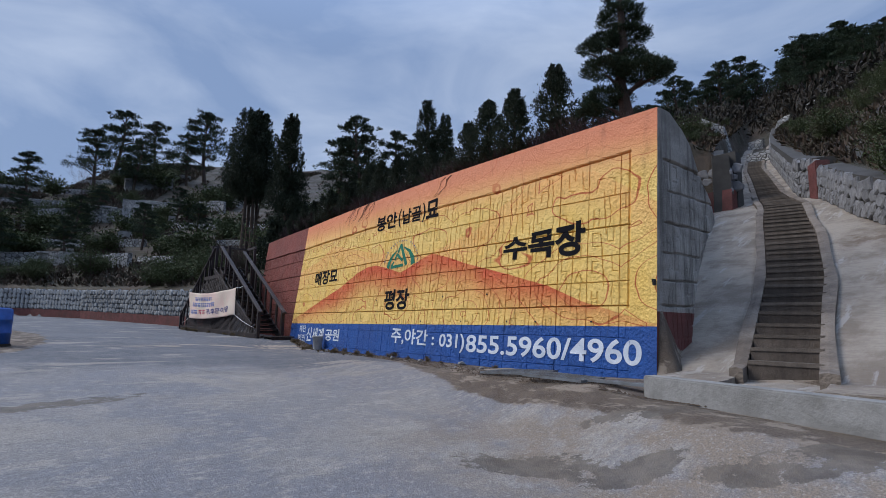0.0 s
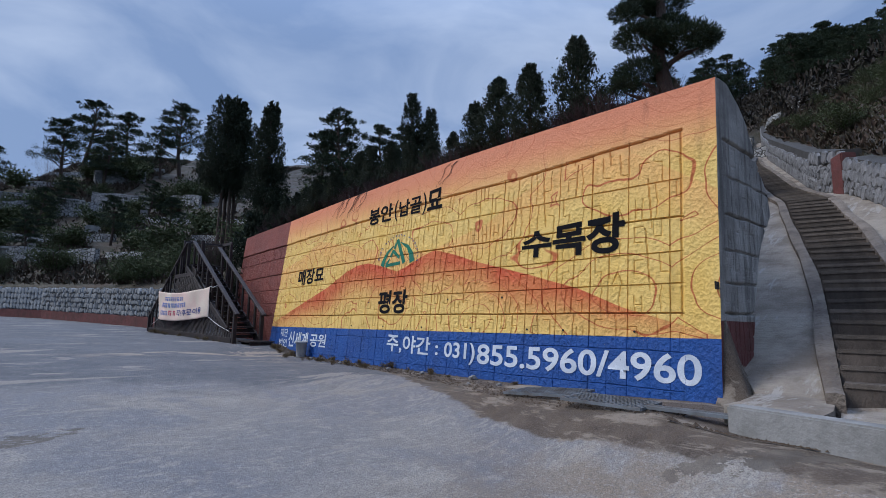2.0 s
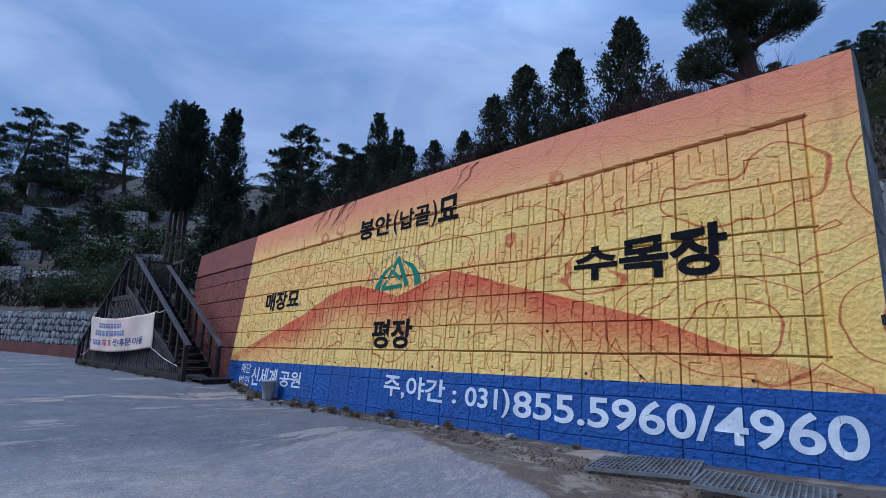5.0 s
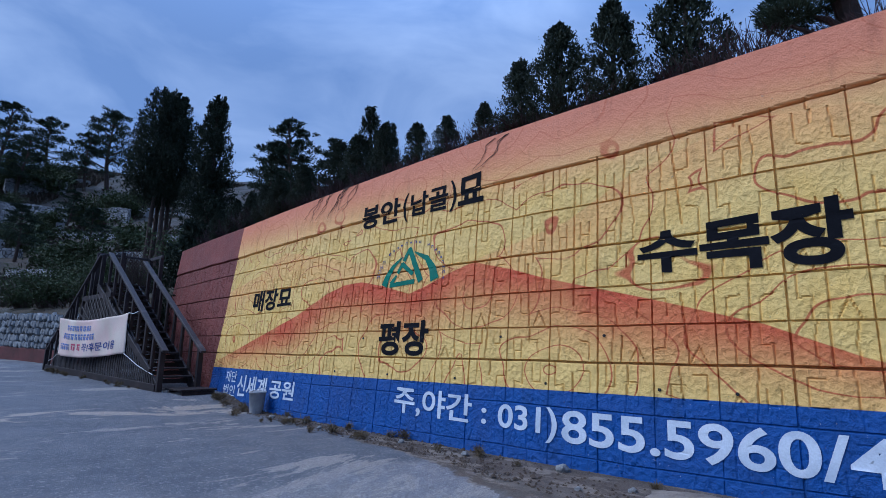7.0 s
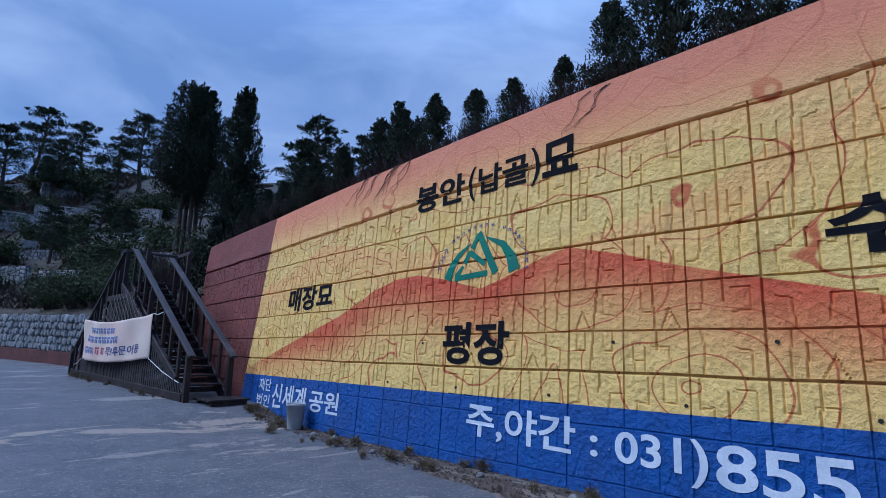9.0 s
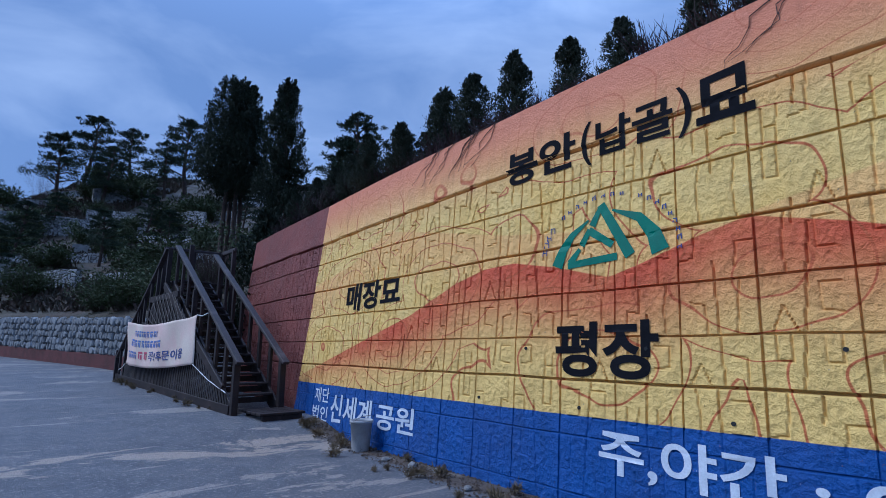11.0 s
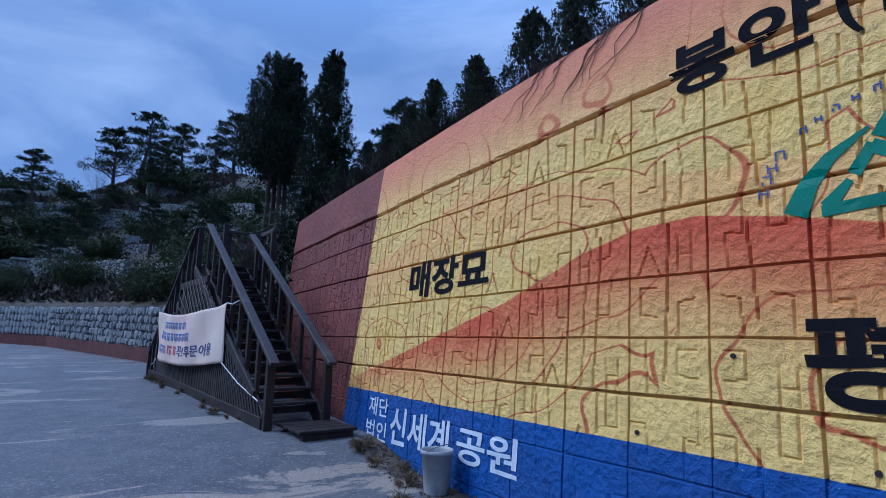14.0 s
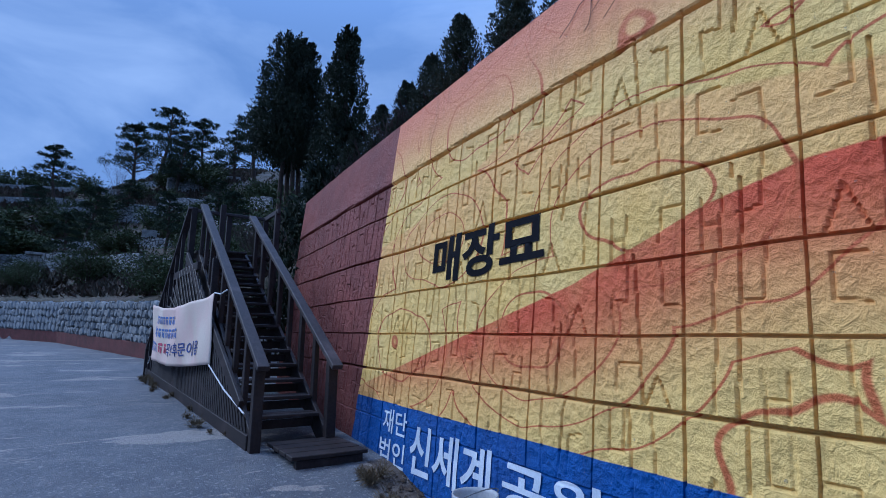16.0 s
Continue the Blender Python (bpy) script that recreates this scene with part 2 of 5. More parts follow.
    jag = g.math("MULTIPLY", g.math("SUBTRACT", g.noise(p, 1.6, 6, 0.7), 0.5), 1.1)
    c = g.mix(g.span(g.math("ADD", s[0], jag), 0.42, 0.58), slab, dirt)
    c = g.mix(g.math("MULTIPLY", g.span(g.math("ADD", g.math("MULTIPLY", s[2], g.span(g.noise(p, 2.6, 6, 0.75), 0.3, 0.62)), g.math("MULTIPLY", jag, 0.5)), 0.36, 0.46), 0.8), c, g.mix(g.span(n2, 0.35, 0.65), (0.07, 0.058, 0.047), (0.14, 0.115, 0.092)))
    c = g.mix(g.span(g.math("ADD", s[1], jag), 0.4, 0.6), c, grass)
    g.bump(g.math("ADD", g.math("MULTIPLY", n2, 1.2), n3), 0.9, 0.022)
    return g.done(c, g.span(n1, 0.3, 0.7, 0.6, 0.9))


def wood_mat(name, base, other):
    g = Graph(name)
    v = g.local()
    grain = g.noise(g.scaled(v, (30, 3.0, 30)), 1.0, 5, 0.6)
    c = g.mix(g.span(grain, 0.35, 0.7), base, other)
    c = g.mix(g.span(g.noise(v, 2.5, 5), 0.52, 0.75, 0.0, 0.75), c, tuple(2.2 * k for k in other))
    c = g.mix(g.math("MULTIPLY", g.chance(), 0.4), c, tuple(0.5 * k for k in base))
    g.bump(grain, 0.4, 0.006)
    return g.done(c, 0.6)


def leaf_mat(name, a, b, c3):
    g = Graph(name)
    r = g.island()
    c = g.mix(r, a, b)
    c = g.mix(g.span(g.noise(g.local(), 1.2, 3), 0.45, 0.7, 0.0, 0.6), c, c3)
    return g.done(c, 0.75)


def rubble_mat(name, scale):
    """Far stone revetments: stones in grey and cream with pale joints."""
    g = Graph(name)
    v = g.scaled(g.local(), (1, 1, 1.15))
    d, col = g.voronoi(v, scale, "DISTANCE_TO_EDGE"), g.voronoi(v, scale, "F1", "Color")
    r = g.xyz(col)[0]
    c = g.mix(r, (0.17, 0.175, 0.185), (0.34, 0.335, 0.32))
    c = g.mix(g.span(d, 0.02, 0.09, 1.0, 0.0), c, (0.055, 0.052, 0.05))
    g.bump(g.span(d, 0.0, 0.16), 0.9, 0.05)
    return g.done(c, 0.85)


def ramp_mat():
    """Brushed concrete with fine ridges across it, a pale run of lime and brown dirt."""
    g = Graph("brushed_concrete")
    p = g.pos()
    ridges = g.noise(g.scaled(p, (9.0, 1.2, 1.0)), 3.0, 4, 0.6)
    c = g.mix(g.span(g.noise(p, 1.1, 7, 0.65), 0.40, 0.62), (0.30, 0.258, 0.212), (0.18, 0.145, 0.115))
    c = g.mix(g.span(ridges, 0.45, 0.65, 0.0, 0.45), c, (0.20, 0.17, 0.14))
    c = g.mix(g.span(g.noise(g.scaled(p, (0.5, 2.5, 0.5)), 0.9, 6, 0.7), 0.56, 0.62, 0.0, 0.6), c, (0.37, 0.35, 0.325))
    c = g.mix(g.span(g.noise(p, 0.5, 6, 0.7), 0.58, 0.66, 0.0, 0.8), c, (0.13, 0.09, 0.065))
    g.bump(g.math("ADD", ridges, g.noise(p, 40.0, 3)), 1.0, 0.03)
    return g.done(c, 0.9)


def streaked_mat():
    """Raw cast concrete with dark runs of water down it."""
    g = Graph("weathered_concrete")
    p = g.pos()
    c = g.mix(g.span(g.noise(p, 1.2, 6, 0.65), 0.38, 0.64), (0.35, 0.335, 0.31), (0.21, 0.20, 0.185))
    c = g.mix(g.span(g.noise(g.scaled(p, (5.0, 5.0, 0.35)), 1.0, 6, 0.65), 0.46, 0.66, 0.0, 0.7), c, (0.07, 0.067, 0.063))
    c = g.mix(g.span(g.noise(p, 30.0, 4, 0.7), 0.5, 0.75, 0.0, 0.5), c, (0.10, 0.098, 0.09))
    g.bump(g.math("ADD", g.noise(p, 45.0, 4, 0.65), g.noise(p, 7.0, 4)), 0.9, 0.02)
    return g.done(c, 0.85)


M = {
    "mural": mural_paint(), "ground": ground_mat(),
    "concrete": streaked_mat(),
    "ramp": ramp_mat(),
    "curb": worn("stained_stair_curb", (0.20, 0.165, 0.135), (0.10, 0.08, 0.065), 1.8, 0.95, 1.0, 0.04, fine=18),
    "kerb": worn("grey_kerb_concrete", (0.27, 0.265, 0.255), (0.17, 0.165, 0.155), 2.4, 0.85, 0.6, 0.015, fine=30),
    "step": worn("old_timber_step", (0.135, 0.108, 0.088), (0.07, 0.055, 0.045), 2.5, 0.85, 0.8, 0.02, fine=22, vary=0.6),
    "redpaint": worn("dark_red_paint", (0.15, 0.05, 0.045), (0.09, 0.035, 0.03), 2.0, 0.7, 0.6, 0.02),
    "wood": wood_mat("stained_timber", (0.017, 0.012, 0.012), (0.028, 0.02, 0.019)),
    "rail": wood_mat("weathered_rail", (0.03, 0.024, 0.025), (0.05, 0.04, 0.04)),
    "black": worn("black_paint", (0.007, 0.007, 0.009), (0.011, 0.011, 0.014), 3, 0.9, 0.4, 0.006),
    "white": worn("white_paint", (0.62, 0.66, 0.72), (0.45, 0.50, 0.58), 3, 0.6, 0.4, 0.006),
    "green": worn("green_paint", (0.0, 0.16, 0.095), (0.0, 0.12, 0.075), 3, 0.6, 0.4, 0.006),
    "navy": worn("navy_paint", (0.03, 0.05, 0.20), (0.05, 0.08, 0.22), 3, 0.6, 0.4, 0.006),
    "cloth": worn("banner_cloth", (0.64, 0.46, 0.40), (0.62, 0.53, 0.43), 1.5, 0.85, 0.15, 0.01),
    "inkblue": worn("blue_ink", (0.09, 0.16, 0.42), (0.12, 0.20, 0.45), 3, 0.8),
    "inkred": worn("red_ink", (0.42, 0.07, 0.12), (0.5, 0.1, 0.16), 3, 0.8),
    "inkdark": worn("dark_ink", (0.04, 0.06, 0.2), (0.05, 0.07, 0.22), 3, 0.8),
    "cord": worn("white_cord", (0.6, 0.6, 0.6), (0.5, 0.5, 0.5), 5),
    "plastic": worn("grey_plastic", (0.42, 0.42, 0.42), (0.30, 0.30, 0.30), 4, 0.5, 0.1, 0.004),
    "steel": worn("galvanised_steel", (0.22, 0.24, 0.26), (0.13, 0.12, 0.11), 4, 0.55, 0.2, 0.004, 0.5),
    "stone": worn("cut_stone", (0.21, 0.22, 0.23), (0.30, 0.30, 0.29), 1.5, 0.85, 0.6, 0.02, vary=0.6),
    "nosing": worn("worn_timber_edge", (0.19, 0.155, 0.125), (0.11, 0.09, 0.075), 2.5, 0.9, 0.7, 0.02, vary=0.5),
    "palestone": worn("pale_rubble_stone", (0.29, 0.285, 0.29), (0.17, 0.17, 0.18), 1.5, 0.85, 0.7, 0.03, fine=14, vary=0.5),
    "soil": worn("dark_soil", (0.095, 0.068, 0.047), (0.055, 0.04, 0.03), 4, 0.95, 0.8, 0.02),
    "mortar": worn("dark_joint", (0.065, 0.06, 0.056), (0.045, 0.042, 0.038), 2, 0.95),
    "rubble": rubble_mat("rubble_revetment", 3.2),
    "bark": worn("pine_bark", (0.075, 0.052, 0.04), (0.045, 0.034, 0.028), 4, 0.95, 0.9, 0.03),
    "twig": worn("dry_twig", (0.085, 0.06, 0.05), (0.05, 0.035, 0.03), 6, 0.9),
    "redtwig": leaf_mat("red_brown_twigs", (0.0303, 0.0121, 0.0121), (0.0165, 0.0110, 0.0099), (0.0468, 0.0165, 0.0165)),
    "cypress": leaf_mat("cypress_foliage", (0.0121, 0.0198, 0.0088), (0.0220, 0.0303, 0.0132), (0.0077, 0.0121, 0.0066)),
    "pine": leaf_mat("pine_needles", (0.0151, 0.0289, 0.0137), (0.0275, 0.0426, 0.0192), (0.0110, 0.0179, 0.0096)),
    "shrub": leaf_mat("evergreen_shrub", (0.036, 0.050, 0.018), (0.058, 0.076, 0.026), (0.062, 0.046, 0.026)),
    "straw": leaf_mat("dry_grass", (0.16, 0.115, 0.062), (0.10, 0.075, 0.042), (0.07, 0.055, 0.03)),
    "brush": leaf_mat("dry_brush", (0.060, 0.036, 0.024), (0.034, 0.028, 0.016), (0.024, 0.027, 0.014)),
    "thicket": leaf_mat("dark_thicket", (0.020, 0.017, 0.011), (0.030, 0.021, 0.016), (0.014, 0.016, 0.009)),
    "barrel": worn("blue_barrel_plastic", (0.02, 0.09, 0.34), (0.015, 0.06, 0.24), 4, 0.45),
    "rubber": worn("black_rubber", (0.02, 0.02, 0.02), (0.03, 0.03, 0.03), 4, 0.8),
}


M["black"].node_tree.nodes["Principled BSDF"].inputs["Specular IOR Level"].default_value = 0.08


# ---- builders ----
def part(name, bm, material, parent=None, label="", smooth=False):
    """One mesh object out of a bmesh, under its thing."""
    me = bpy.data.meshes.new(name)
    bm.to_mesh(me)
    bm.free()
    me.materials.append(material)
    if smooth:
        me.polygons.foreach_set("use_smooth", [True] * len(me.polygons))
    ob = new(name, me)
    ob.parent = parent
    if label:
        ob["label"] = label
    return ob


def thing(name, at, label, category, group="", turn=0.0):
    ob = new(name)
    ob.empty_display_size = 0.2
    ob.matrix_basis = pose(*at, 0, 0, turn)
    return tagged(ob, label, category, group)


def box(bm, a, b, bevel=0.0):
    """A box between two corners, its edges worn round."""
    c, s = [(p + q) / 2 for p, q in zip(a, b)], [abs(q - p) for p, q in zip(a, b)]
    r = bmesh.ops.create_cube(bm, size=1, matrix=Matrix.Translation(c) @ Matrix.Diagonal((*s, 1)))
    if bevel:
        edges = list({e for v in r["verts"] for e in v.link_edges})
        bmesh.ops.bevel(bm, geom=edges, offset=bevel, segments=2, affect="EDGES")


def beam(bm, a, b, w, h, bevel=0.006):
    """A squared timber from a to b, w wide and h deep, upright across."""
    a, b = Vector(a), Vector(b)
    d = b - a
    side = d.cross(Vector((0, 0, 1)))
    side = side.normalized() if side.length > 1e-4 else Vector((1, 0, 0))
    up = side.cross(d).normalized()
    m = Matrix.Identity(4)
    for k, axis in enumerate((side, d.normalized(), up)):
        for j in range(3):
            m[j][k] = axis[j]
    m.translation = (a + b) / 2
    r = bmesh.ops.create_cube(bm, size=1, matrix=m @ Matrix.Diagonal((w, d.length, h, 1)))
    if bevel:
        bmesh.ops.bevel(bm, geom=list({e for v in r["verts"] for e in v.link_edges}), offset=bevel, segments=1, affect="EDGES")


def tube(bm, pts, radii, sides=7):
    """A tapered limb along points."""
    rings, pts = [], [Vector([float(q) for q in p]) for p in pts]
    for k, p in enumerate(pts):
        d = (Vector(pts[min(k + 1, len(pts) - 1)]) - Vector(pts[max(k - 1, 0)])).normalized()
        s = d.cross(Vector((0.3, 1, 0.2))).normalized()
        u = s.cross(d)
        rings.append([bm.verts.new(p + float(radii[k]) * (s * math.cos(2 * math.pi * j / sides) + u * math.sin(2 * math.pi * j / sides))) for j in range(sides)])
    for r0, r1 in zip(rings, rings[1:]):
        for j in range(sides):
            bm.faces.new((r0[j], r0[(j + 1) % sides], r1[(j + 1) % sides], r1[j]))
    for ring, flip in ((rings[0], False), (rings[-1], True)):
        bm.faces.new(ring if flip else ring[::-1])


def leaves(name, places, dirs, size, material, parent, rng, wide=0.45):
    """Many small leaves or needle sprays, each a bent pair of triangles."""
    n = len(places)
    places, dirs = np.asarray(places), np.asarray(dirs)
    dirs = dirs / np.linalg.norm(dirs, axis=1, keepdims=True)
    side = np.cross(dirs, rng.normal(size=(n, 3)))
    side /= np.linalg.norm(side, axis=1, keepdims=True)
    up = np.cross(side, dirs)
    ln = (size * rng.uniform(0.6, 1.4, n))[:, None]
    quad = np.stack([places, places + dirs * ln * 0.55 + side * ln * wide * 0.5 + up * ln * 0.1, places + dirs * ln,
                     places + dirs * ln * 0.55 - side * ln * wide * 0.5 + up * ln * 0.1], 1).reshape(-1, 3)
    faces = np.arange(4 * n).reshape(n, 4)
    me = bpy.data.meshes.new(name)
    me.from_pydata(quad.tolist(), [], faces.tolist())
    me.materials.append(material)
    ob = new(name, me)
    ob.parent = parent
    return ob


def grid_mesh(name, xs, ys, zs, material, parent=None):
    """A sheet from rows of points: arrays of one shape (n, m)."""
    n, m = xs.shape
    me = bpy.data.meshes.new(name)
    idx = np.arange(n * m).reshape(n, m)
    quads = np.stack([idx[:-1, :-1], idx[1:, :-1], idx[1:, 1:], idx[:-1, 1:]], -1).reshape(-1, 4)
    me.vertices.add(n * m)
    me.vertices.foreach_set("co", np.stack([xs, ys, zs], -1).astype(np.float32).ravel())
    me.loops.add(quads.size)
    me.loops.foreach_set("vertex_index", quads.astype(np.int32).ravel())
    me.polygons.add(len(quads))
    me.polygons.foreach_set("loop_start", np.arange(0, quads.size, 4, dtype=np.int32))
    me.polygons.foreach_set("use_smooth", np.ones(len(quads), dtype=bool))
    me.update(calc_edges=True)
    me.materials.append(material)
    ob = new(name, me)
    ob.parent = parent
    return ob


def smooth(v, a, b):
    k = np.clip((v - a) / (b - a), 0, 1)
    return k * k * (3 - 2 * k)


# ---- the plan ----
def wall_line(y):
    """The wall's foot line, slightly bowed; it leans back as it rises."""
    return 7.47 + 0.0043 * (y - 9.5) ** 2


def wall_x(y, z):
    return wall_line(y) + 0.09 * (z - 1.21)


def wall_top(y):
    return np.interp(y, [4.0, 9.5, 13.3, 17.5, 22.5], [4.86, 4.82, 4.74, 4.66, 4.70])


def gully(x):
    """The line of the long stair up the slope."""
    return np.interp(x, [7, 8.2, 10.1, 11.5, 13.2, 14.6, 16, 18, 20, 23.3, 27.2, 33, 42, 56, 130], [2.25, 2.55, 3.0, 3.33, 3.86, 4.3, 4.8, 5.45, 6.3, 7.6, 9.1, 11.4, 14.4, 18.6, 40])


def gully_z(x):
    return np.interp(x, [7.7, 18.3, 22.5, 37.4, 45, 56, 130], [0.5, 5.0, 6.4, 12.2, 15.0, 19.6, 50])


def stair_half(x):
    """Half the width of the steps."""
    return np.interp(x, [8, 10, 13.5, 15, 18, 20, 23, 33, 42], [0.42, 0.45, 0.54, 0.56, 0.52, 0.47, 0.41, 0.39, 0.45])


def left_edge(x):
    """Where the ramp ends towards the wall, from the stair's line."""
    return np.interp(x, [7.7, 8.5, 9.4, 11, 13, 14.4, 17.1, 18.8, 19.5, 19.9, 26, 37, 60], [1.35, 1.5, 1.75, 2.15, 2.5, 2.6, 2.8, 3.5, 3.5, 1.45, 1.6, 1.3, 1.3])


def right_edge(x):
    """Where the rubble wall stands on the other side."""
    return np.interp(x, [7.7, 10.5, 13, 16, 17.6, 19.1, 20.2, 22, 28, 60], [5.0, 3.4, 2.4, 1.6, 1.3, 1.15, 0.85, 0.9, 1.0, 1.0])


def road_z(y):
    return np.interp(y, [-80, -6, 0, 6.5, 11.5, 15, 18, 27, 50, 90, 400], [-5.5, -0.85, -0.42, 0.06, 0.38, 0.52, 0.68, 0.9, 1.6, 2.6, 6.0])


FRONT = np.array([(8.0, -60), (8.0, 4.0), (8.1, 22.3), (9.4, 23.0), (9.0, 26), (7.4, 30), (6.0, 35), (4.0, 42.5), (1.3, 47), (-3, 50.5), (-10, 54), (-30, 62), (-200, 110)], float)
FRONT_H = np.array([-1.0, 4.6, 4.5, 4.3, 3.6, 2.75, 2.9, 3.1, 3.2, 3.3, 3.4, 3.6, 5.0])


def behind_front(x, y):
    """How far a place lies behind the line of revetments, and the height of their tops there."""
    best, h = np.full(np.shape(x), 1e9), np.zeros(np.shape(x))
    for (ax, ay), (bx, by), ha, hb in zip(FRONT[1:-1], FRONT[2:], FRONT_H[1:-1], FRONT_H[2:]):
        dx, dy = bx - ax, by - ay
        k = np.clip(((x - ax) * dx + (y - ay) * dy) / (dx * dx + dy * dy), 0, 1)
        ex, ey = x - ax - k * dx, y - ay - k * dy
        d = np.hypot(ex, ey) * np.where(ex * dy - ey * dx >= 0, 1, -1)
        near = np.abs(d) < np.abs(best)
        best, h = np.where(near, d, best), np.where(near, ha + k * (hb - ha), h)
    return best, h


def hill_z(x, y):
    d, h = behind_front(x, y)
    d = np.maximum(d, 0)
    bearing = x / np.maximum(y, 1.0)
    cap = np.where(y > 25, np.interp(bearing, [-0.02, 0.05, 0.14, 0.2], [38, 44, 76, 92]), 92)
    rise = 0.40 * np.minimum(d, cap) + 0.10 * np.clip(d - cap, 0, 40) * (cap / 92) ** 3
    bumps = 0.5 * np.sin(x * 0.21 + 1) * np.sin(y * 0.17) * smooth(d, 3, 20)
    return h + rise + bumps


def ground_z(x, y):
    """One height for every place: road, bank, slopes and the stair's gully."""
    x, y = np.asarray(x, float), np.asarray(y, float)
    road = road_z(y) - 0.02 * np.clip(-x - 3, 0, 40) * 0.2
    foot = np.interp(y, [-3, 3.4, 4.2, 5.5, 15.6, 16.6, 18, 23], [0.22, 0.33, 0.42, 0.38, 0.42, 0.64, 0.70, 0.8])
    lo = np.interp(y, [-3, 2, 5], [3.0, 3.6, 4.4])
    z = road + smooth((x - lo) / 2.0, 0.0, 1.0) * (foot - road) * (y < 23)
    d, _ = behind_front(x, y)
    hill = hill_z(x, y)
    up = smooth(x - wall_line(y), 0.12, 0.42) * (y > 4.0) * (y < 22.6)
    up = np.maximum(up, smooth(d, 0.15, 0.5) * (y >= 22.6))
    z = z + up * (hill - z)
    # the gully and the slopes beside it
    gz, v = gully_z(x), y - gully(x)
    inside = (x > 7.5) & (y < 4.12 + np.clip(x - 8.2, 0, 400) * 5)
    off = v - left_edge(x)
    rise = np.where(x > 19.7, 2.3 * smooth(off, 0.1, 0.5) + 0.8 * np.clip(off - 0.5, 0, 99), 4.0 * np.clip(off, 0, 99))
    off_r = -v - right_edge(x)
    hill_r = (1.0 + 0.3 * smooth(x, 20, 26)) * smooth(off_r, 0.1, 0.4) + 0.34 * np.clip(off_r - 0.4, 0, 45)
    g = gz + np.minimum(rise, np.clip(hill - gz, 0, 99)) + hill_r
    beyond = smooth(x, 52, 64)
    g = g + beyond * np.clip(hill - g, 0, 99)
    blend = smooth(x, 7.5, 7.75)
    return np.where(inside, z + blend * (g - z), z)


# ---- ground ----
def spaced(*runs):
    return np.unique(np.round(np.concatenate([np.arange(a, b, s) for a, b, s in runs]), 4))


gx = spaced((-900, -200, 100), (-200, -60, 20), (-60, -12, 3), (-12, 2, 0.5), (2, 7, 0.12), (7, 9.2, 0.07), (9.2, 24, 0.25), (24, 60, 0.8), (60, 200, 5), (200, 1000, 100))
gy = spaced((-900, -200, 100), (-200, -40, 20), (-40, -6, 2), (-6, 1, 0.3), (1, 5, 0.1), (5, 9, 0.15), (9, 24, 0.3), (24, 60, 0.8), (60, 200, 4), (200, 1000, 100))
GX, GY = np.meshgrid(gx, gy, indexing="ij")
GZ = ground_z(GX, GY)
near = smooth(-np.hypot(GX - 4, GY - 8), -30, -20)
ruts = np.array([noise.noise((a * 0.5, b * 0.5, 0.3)) for a, b in zip(GX.ravel(), GY.ravel())]).reshape(GX.shape)
GZ = GZ + 0.025 * ruts * near * (GX < 7.2)
soil_line = np.interp(GY, [-5, 0, 3.0, 4.2, 6.3, 7.5, 9.9, 12.3, 16], [4.5, 4.8, 5.4, 5.3, 5.45, 5.95, 6.7, 7.1, 7.35])
DD, _ = behind_front(GX, GY)
dirt_v = smooth(GX - soil_line, -0.5, 0.4) * (GY < 17) * np.where(GY < 4.6, 0.82, 1.0)
dirt_v = np.maximum(dirt_v, smooth(-np.hypot((GX + 0.9) / 1.6, (GY - 19) / 5.5), -1.25, -0.85))
grass_v = np.where((GY > 4.0), smooth(DD, 0.1, 0.6), 0.0)
grass_v = np.where(GX > 7.7, np.maximum(grass_v, np.where(GY < 4.2 + np.clip(GX - 8.2, 0, 400) * 5, np.maximum(smooth(GY - gully(GX) - left_edge(GX), 0.0, 0.5), smooth(gully(GX) - GY - right_edge(GX), 0.0, 0.3)), 0)), grass_v)
grass_v = np.maximum(np.maximum(grass_v, smooth(-GX, 6.5, 9.0)), smooth(GX, 55, 59))
ramp_dirt = (GX > 7.7) & (GX < 14) & (GY < 5.5) & (GY - gully(GX) > 1.0) & (GY - gully(GX) < 3.1)
dirt_v, grass_v = np.where(ramp_dirt, 1.0, dirt_v), np.where(ramp_dirt, 0.0, grass_v)
wet_v = np.zeros_like(GX)
for cx, cy, ra, rb, turn in ((3.95, 3.45, 0.75, 0.32, -0.75), (4.35, 2.55, 0.55, 0.2, -0.6), (4.9, 1.3, 0.9, 0.22, -1.0), (5.5, 3.0, 0.8, 0.2, -0.9), (0.6, 8.0, 0.9, 0.25, 0.3), (6.3, 7.9, 0.7, 0.35, 1.2)):
    c, s = math.cos(turn), math.sin(turn)
    wet_v = np.maximum(wet_v, smooth(-np.hypot(((GX - cx) * c + (GY - cy) * s) / ra, (-(GX - cx) * s + (GY - cy) * c) / rb), -1.5, -0.6))
ground = grid_mesh("ground", GX, GY, GZ, M["ground"])
tagged(ground, "worn grey concrete road with dirt shoulders and dry grassy slopes", "ground", kind="structure")
col = ground.data.color_attributes.new("soil", "FLOAT_COLOR", "POINT")
col.data.foreach_set("color", np.stack([dirt_v, grass_v, wet_v, 0 * dirt_v + 1], -1).astype(np.float32).ravel())

# ---- painted retaining wall ----
CELL, ROWS_Z = 0.622, [4.02, 3.46, 2.91, 2.41, 1.96, 1.55, 1.03, 0.52]
DEEP = {4.02, 2.91, 1.55}
Y0, Y1 = 4.04, 22.45


def groove(d, half):
    return np.clip((half - d) / (0.4 * half), 0, 1)


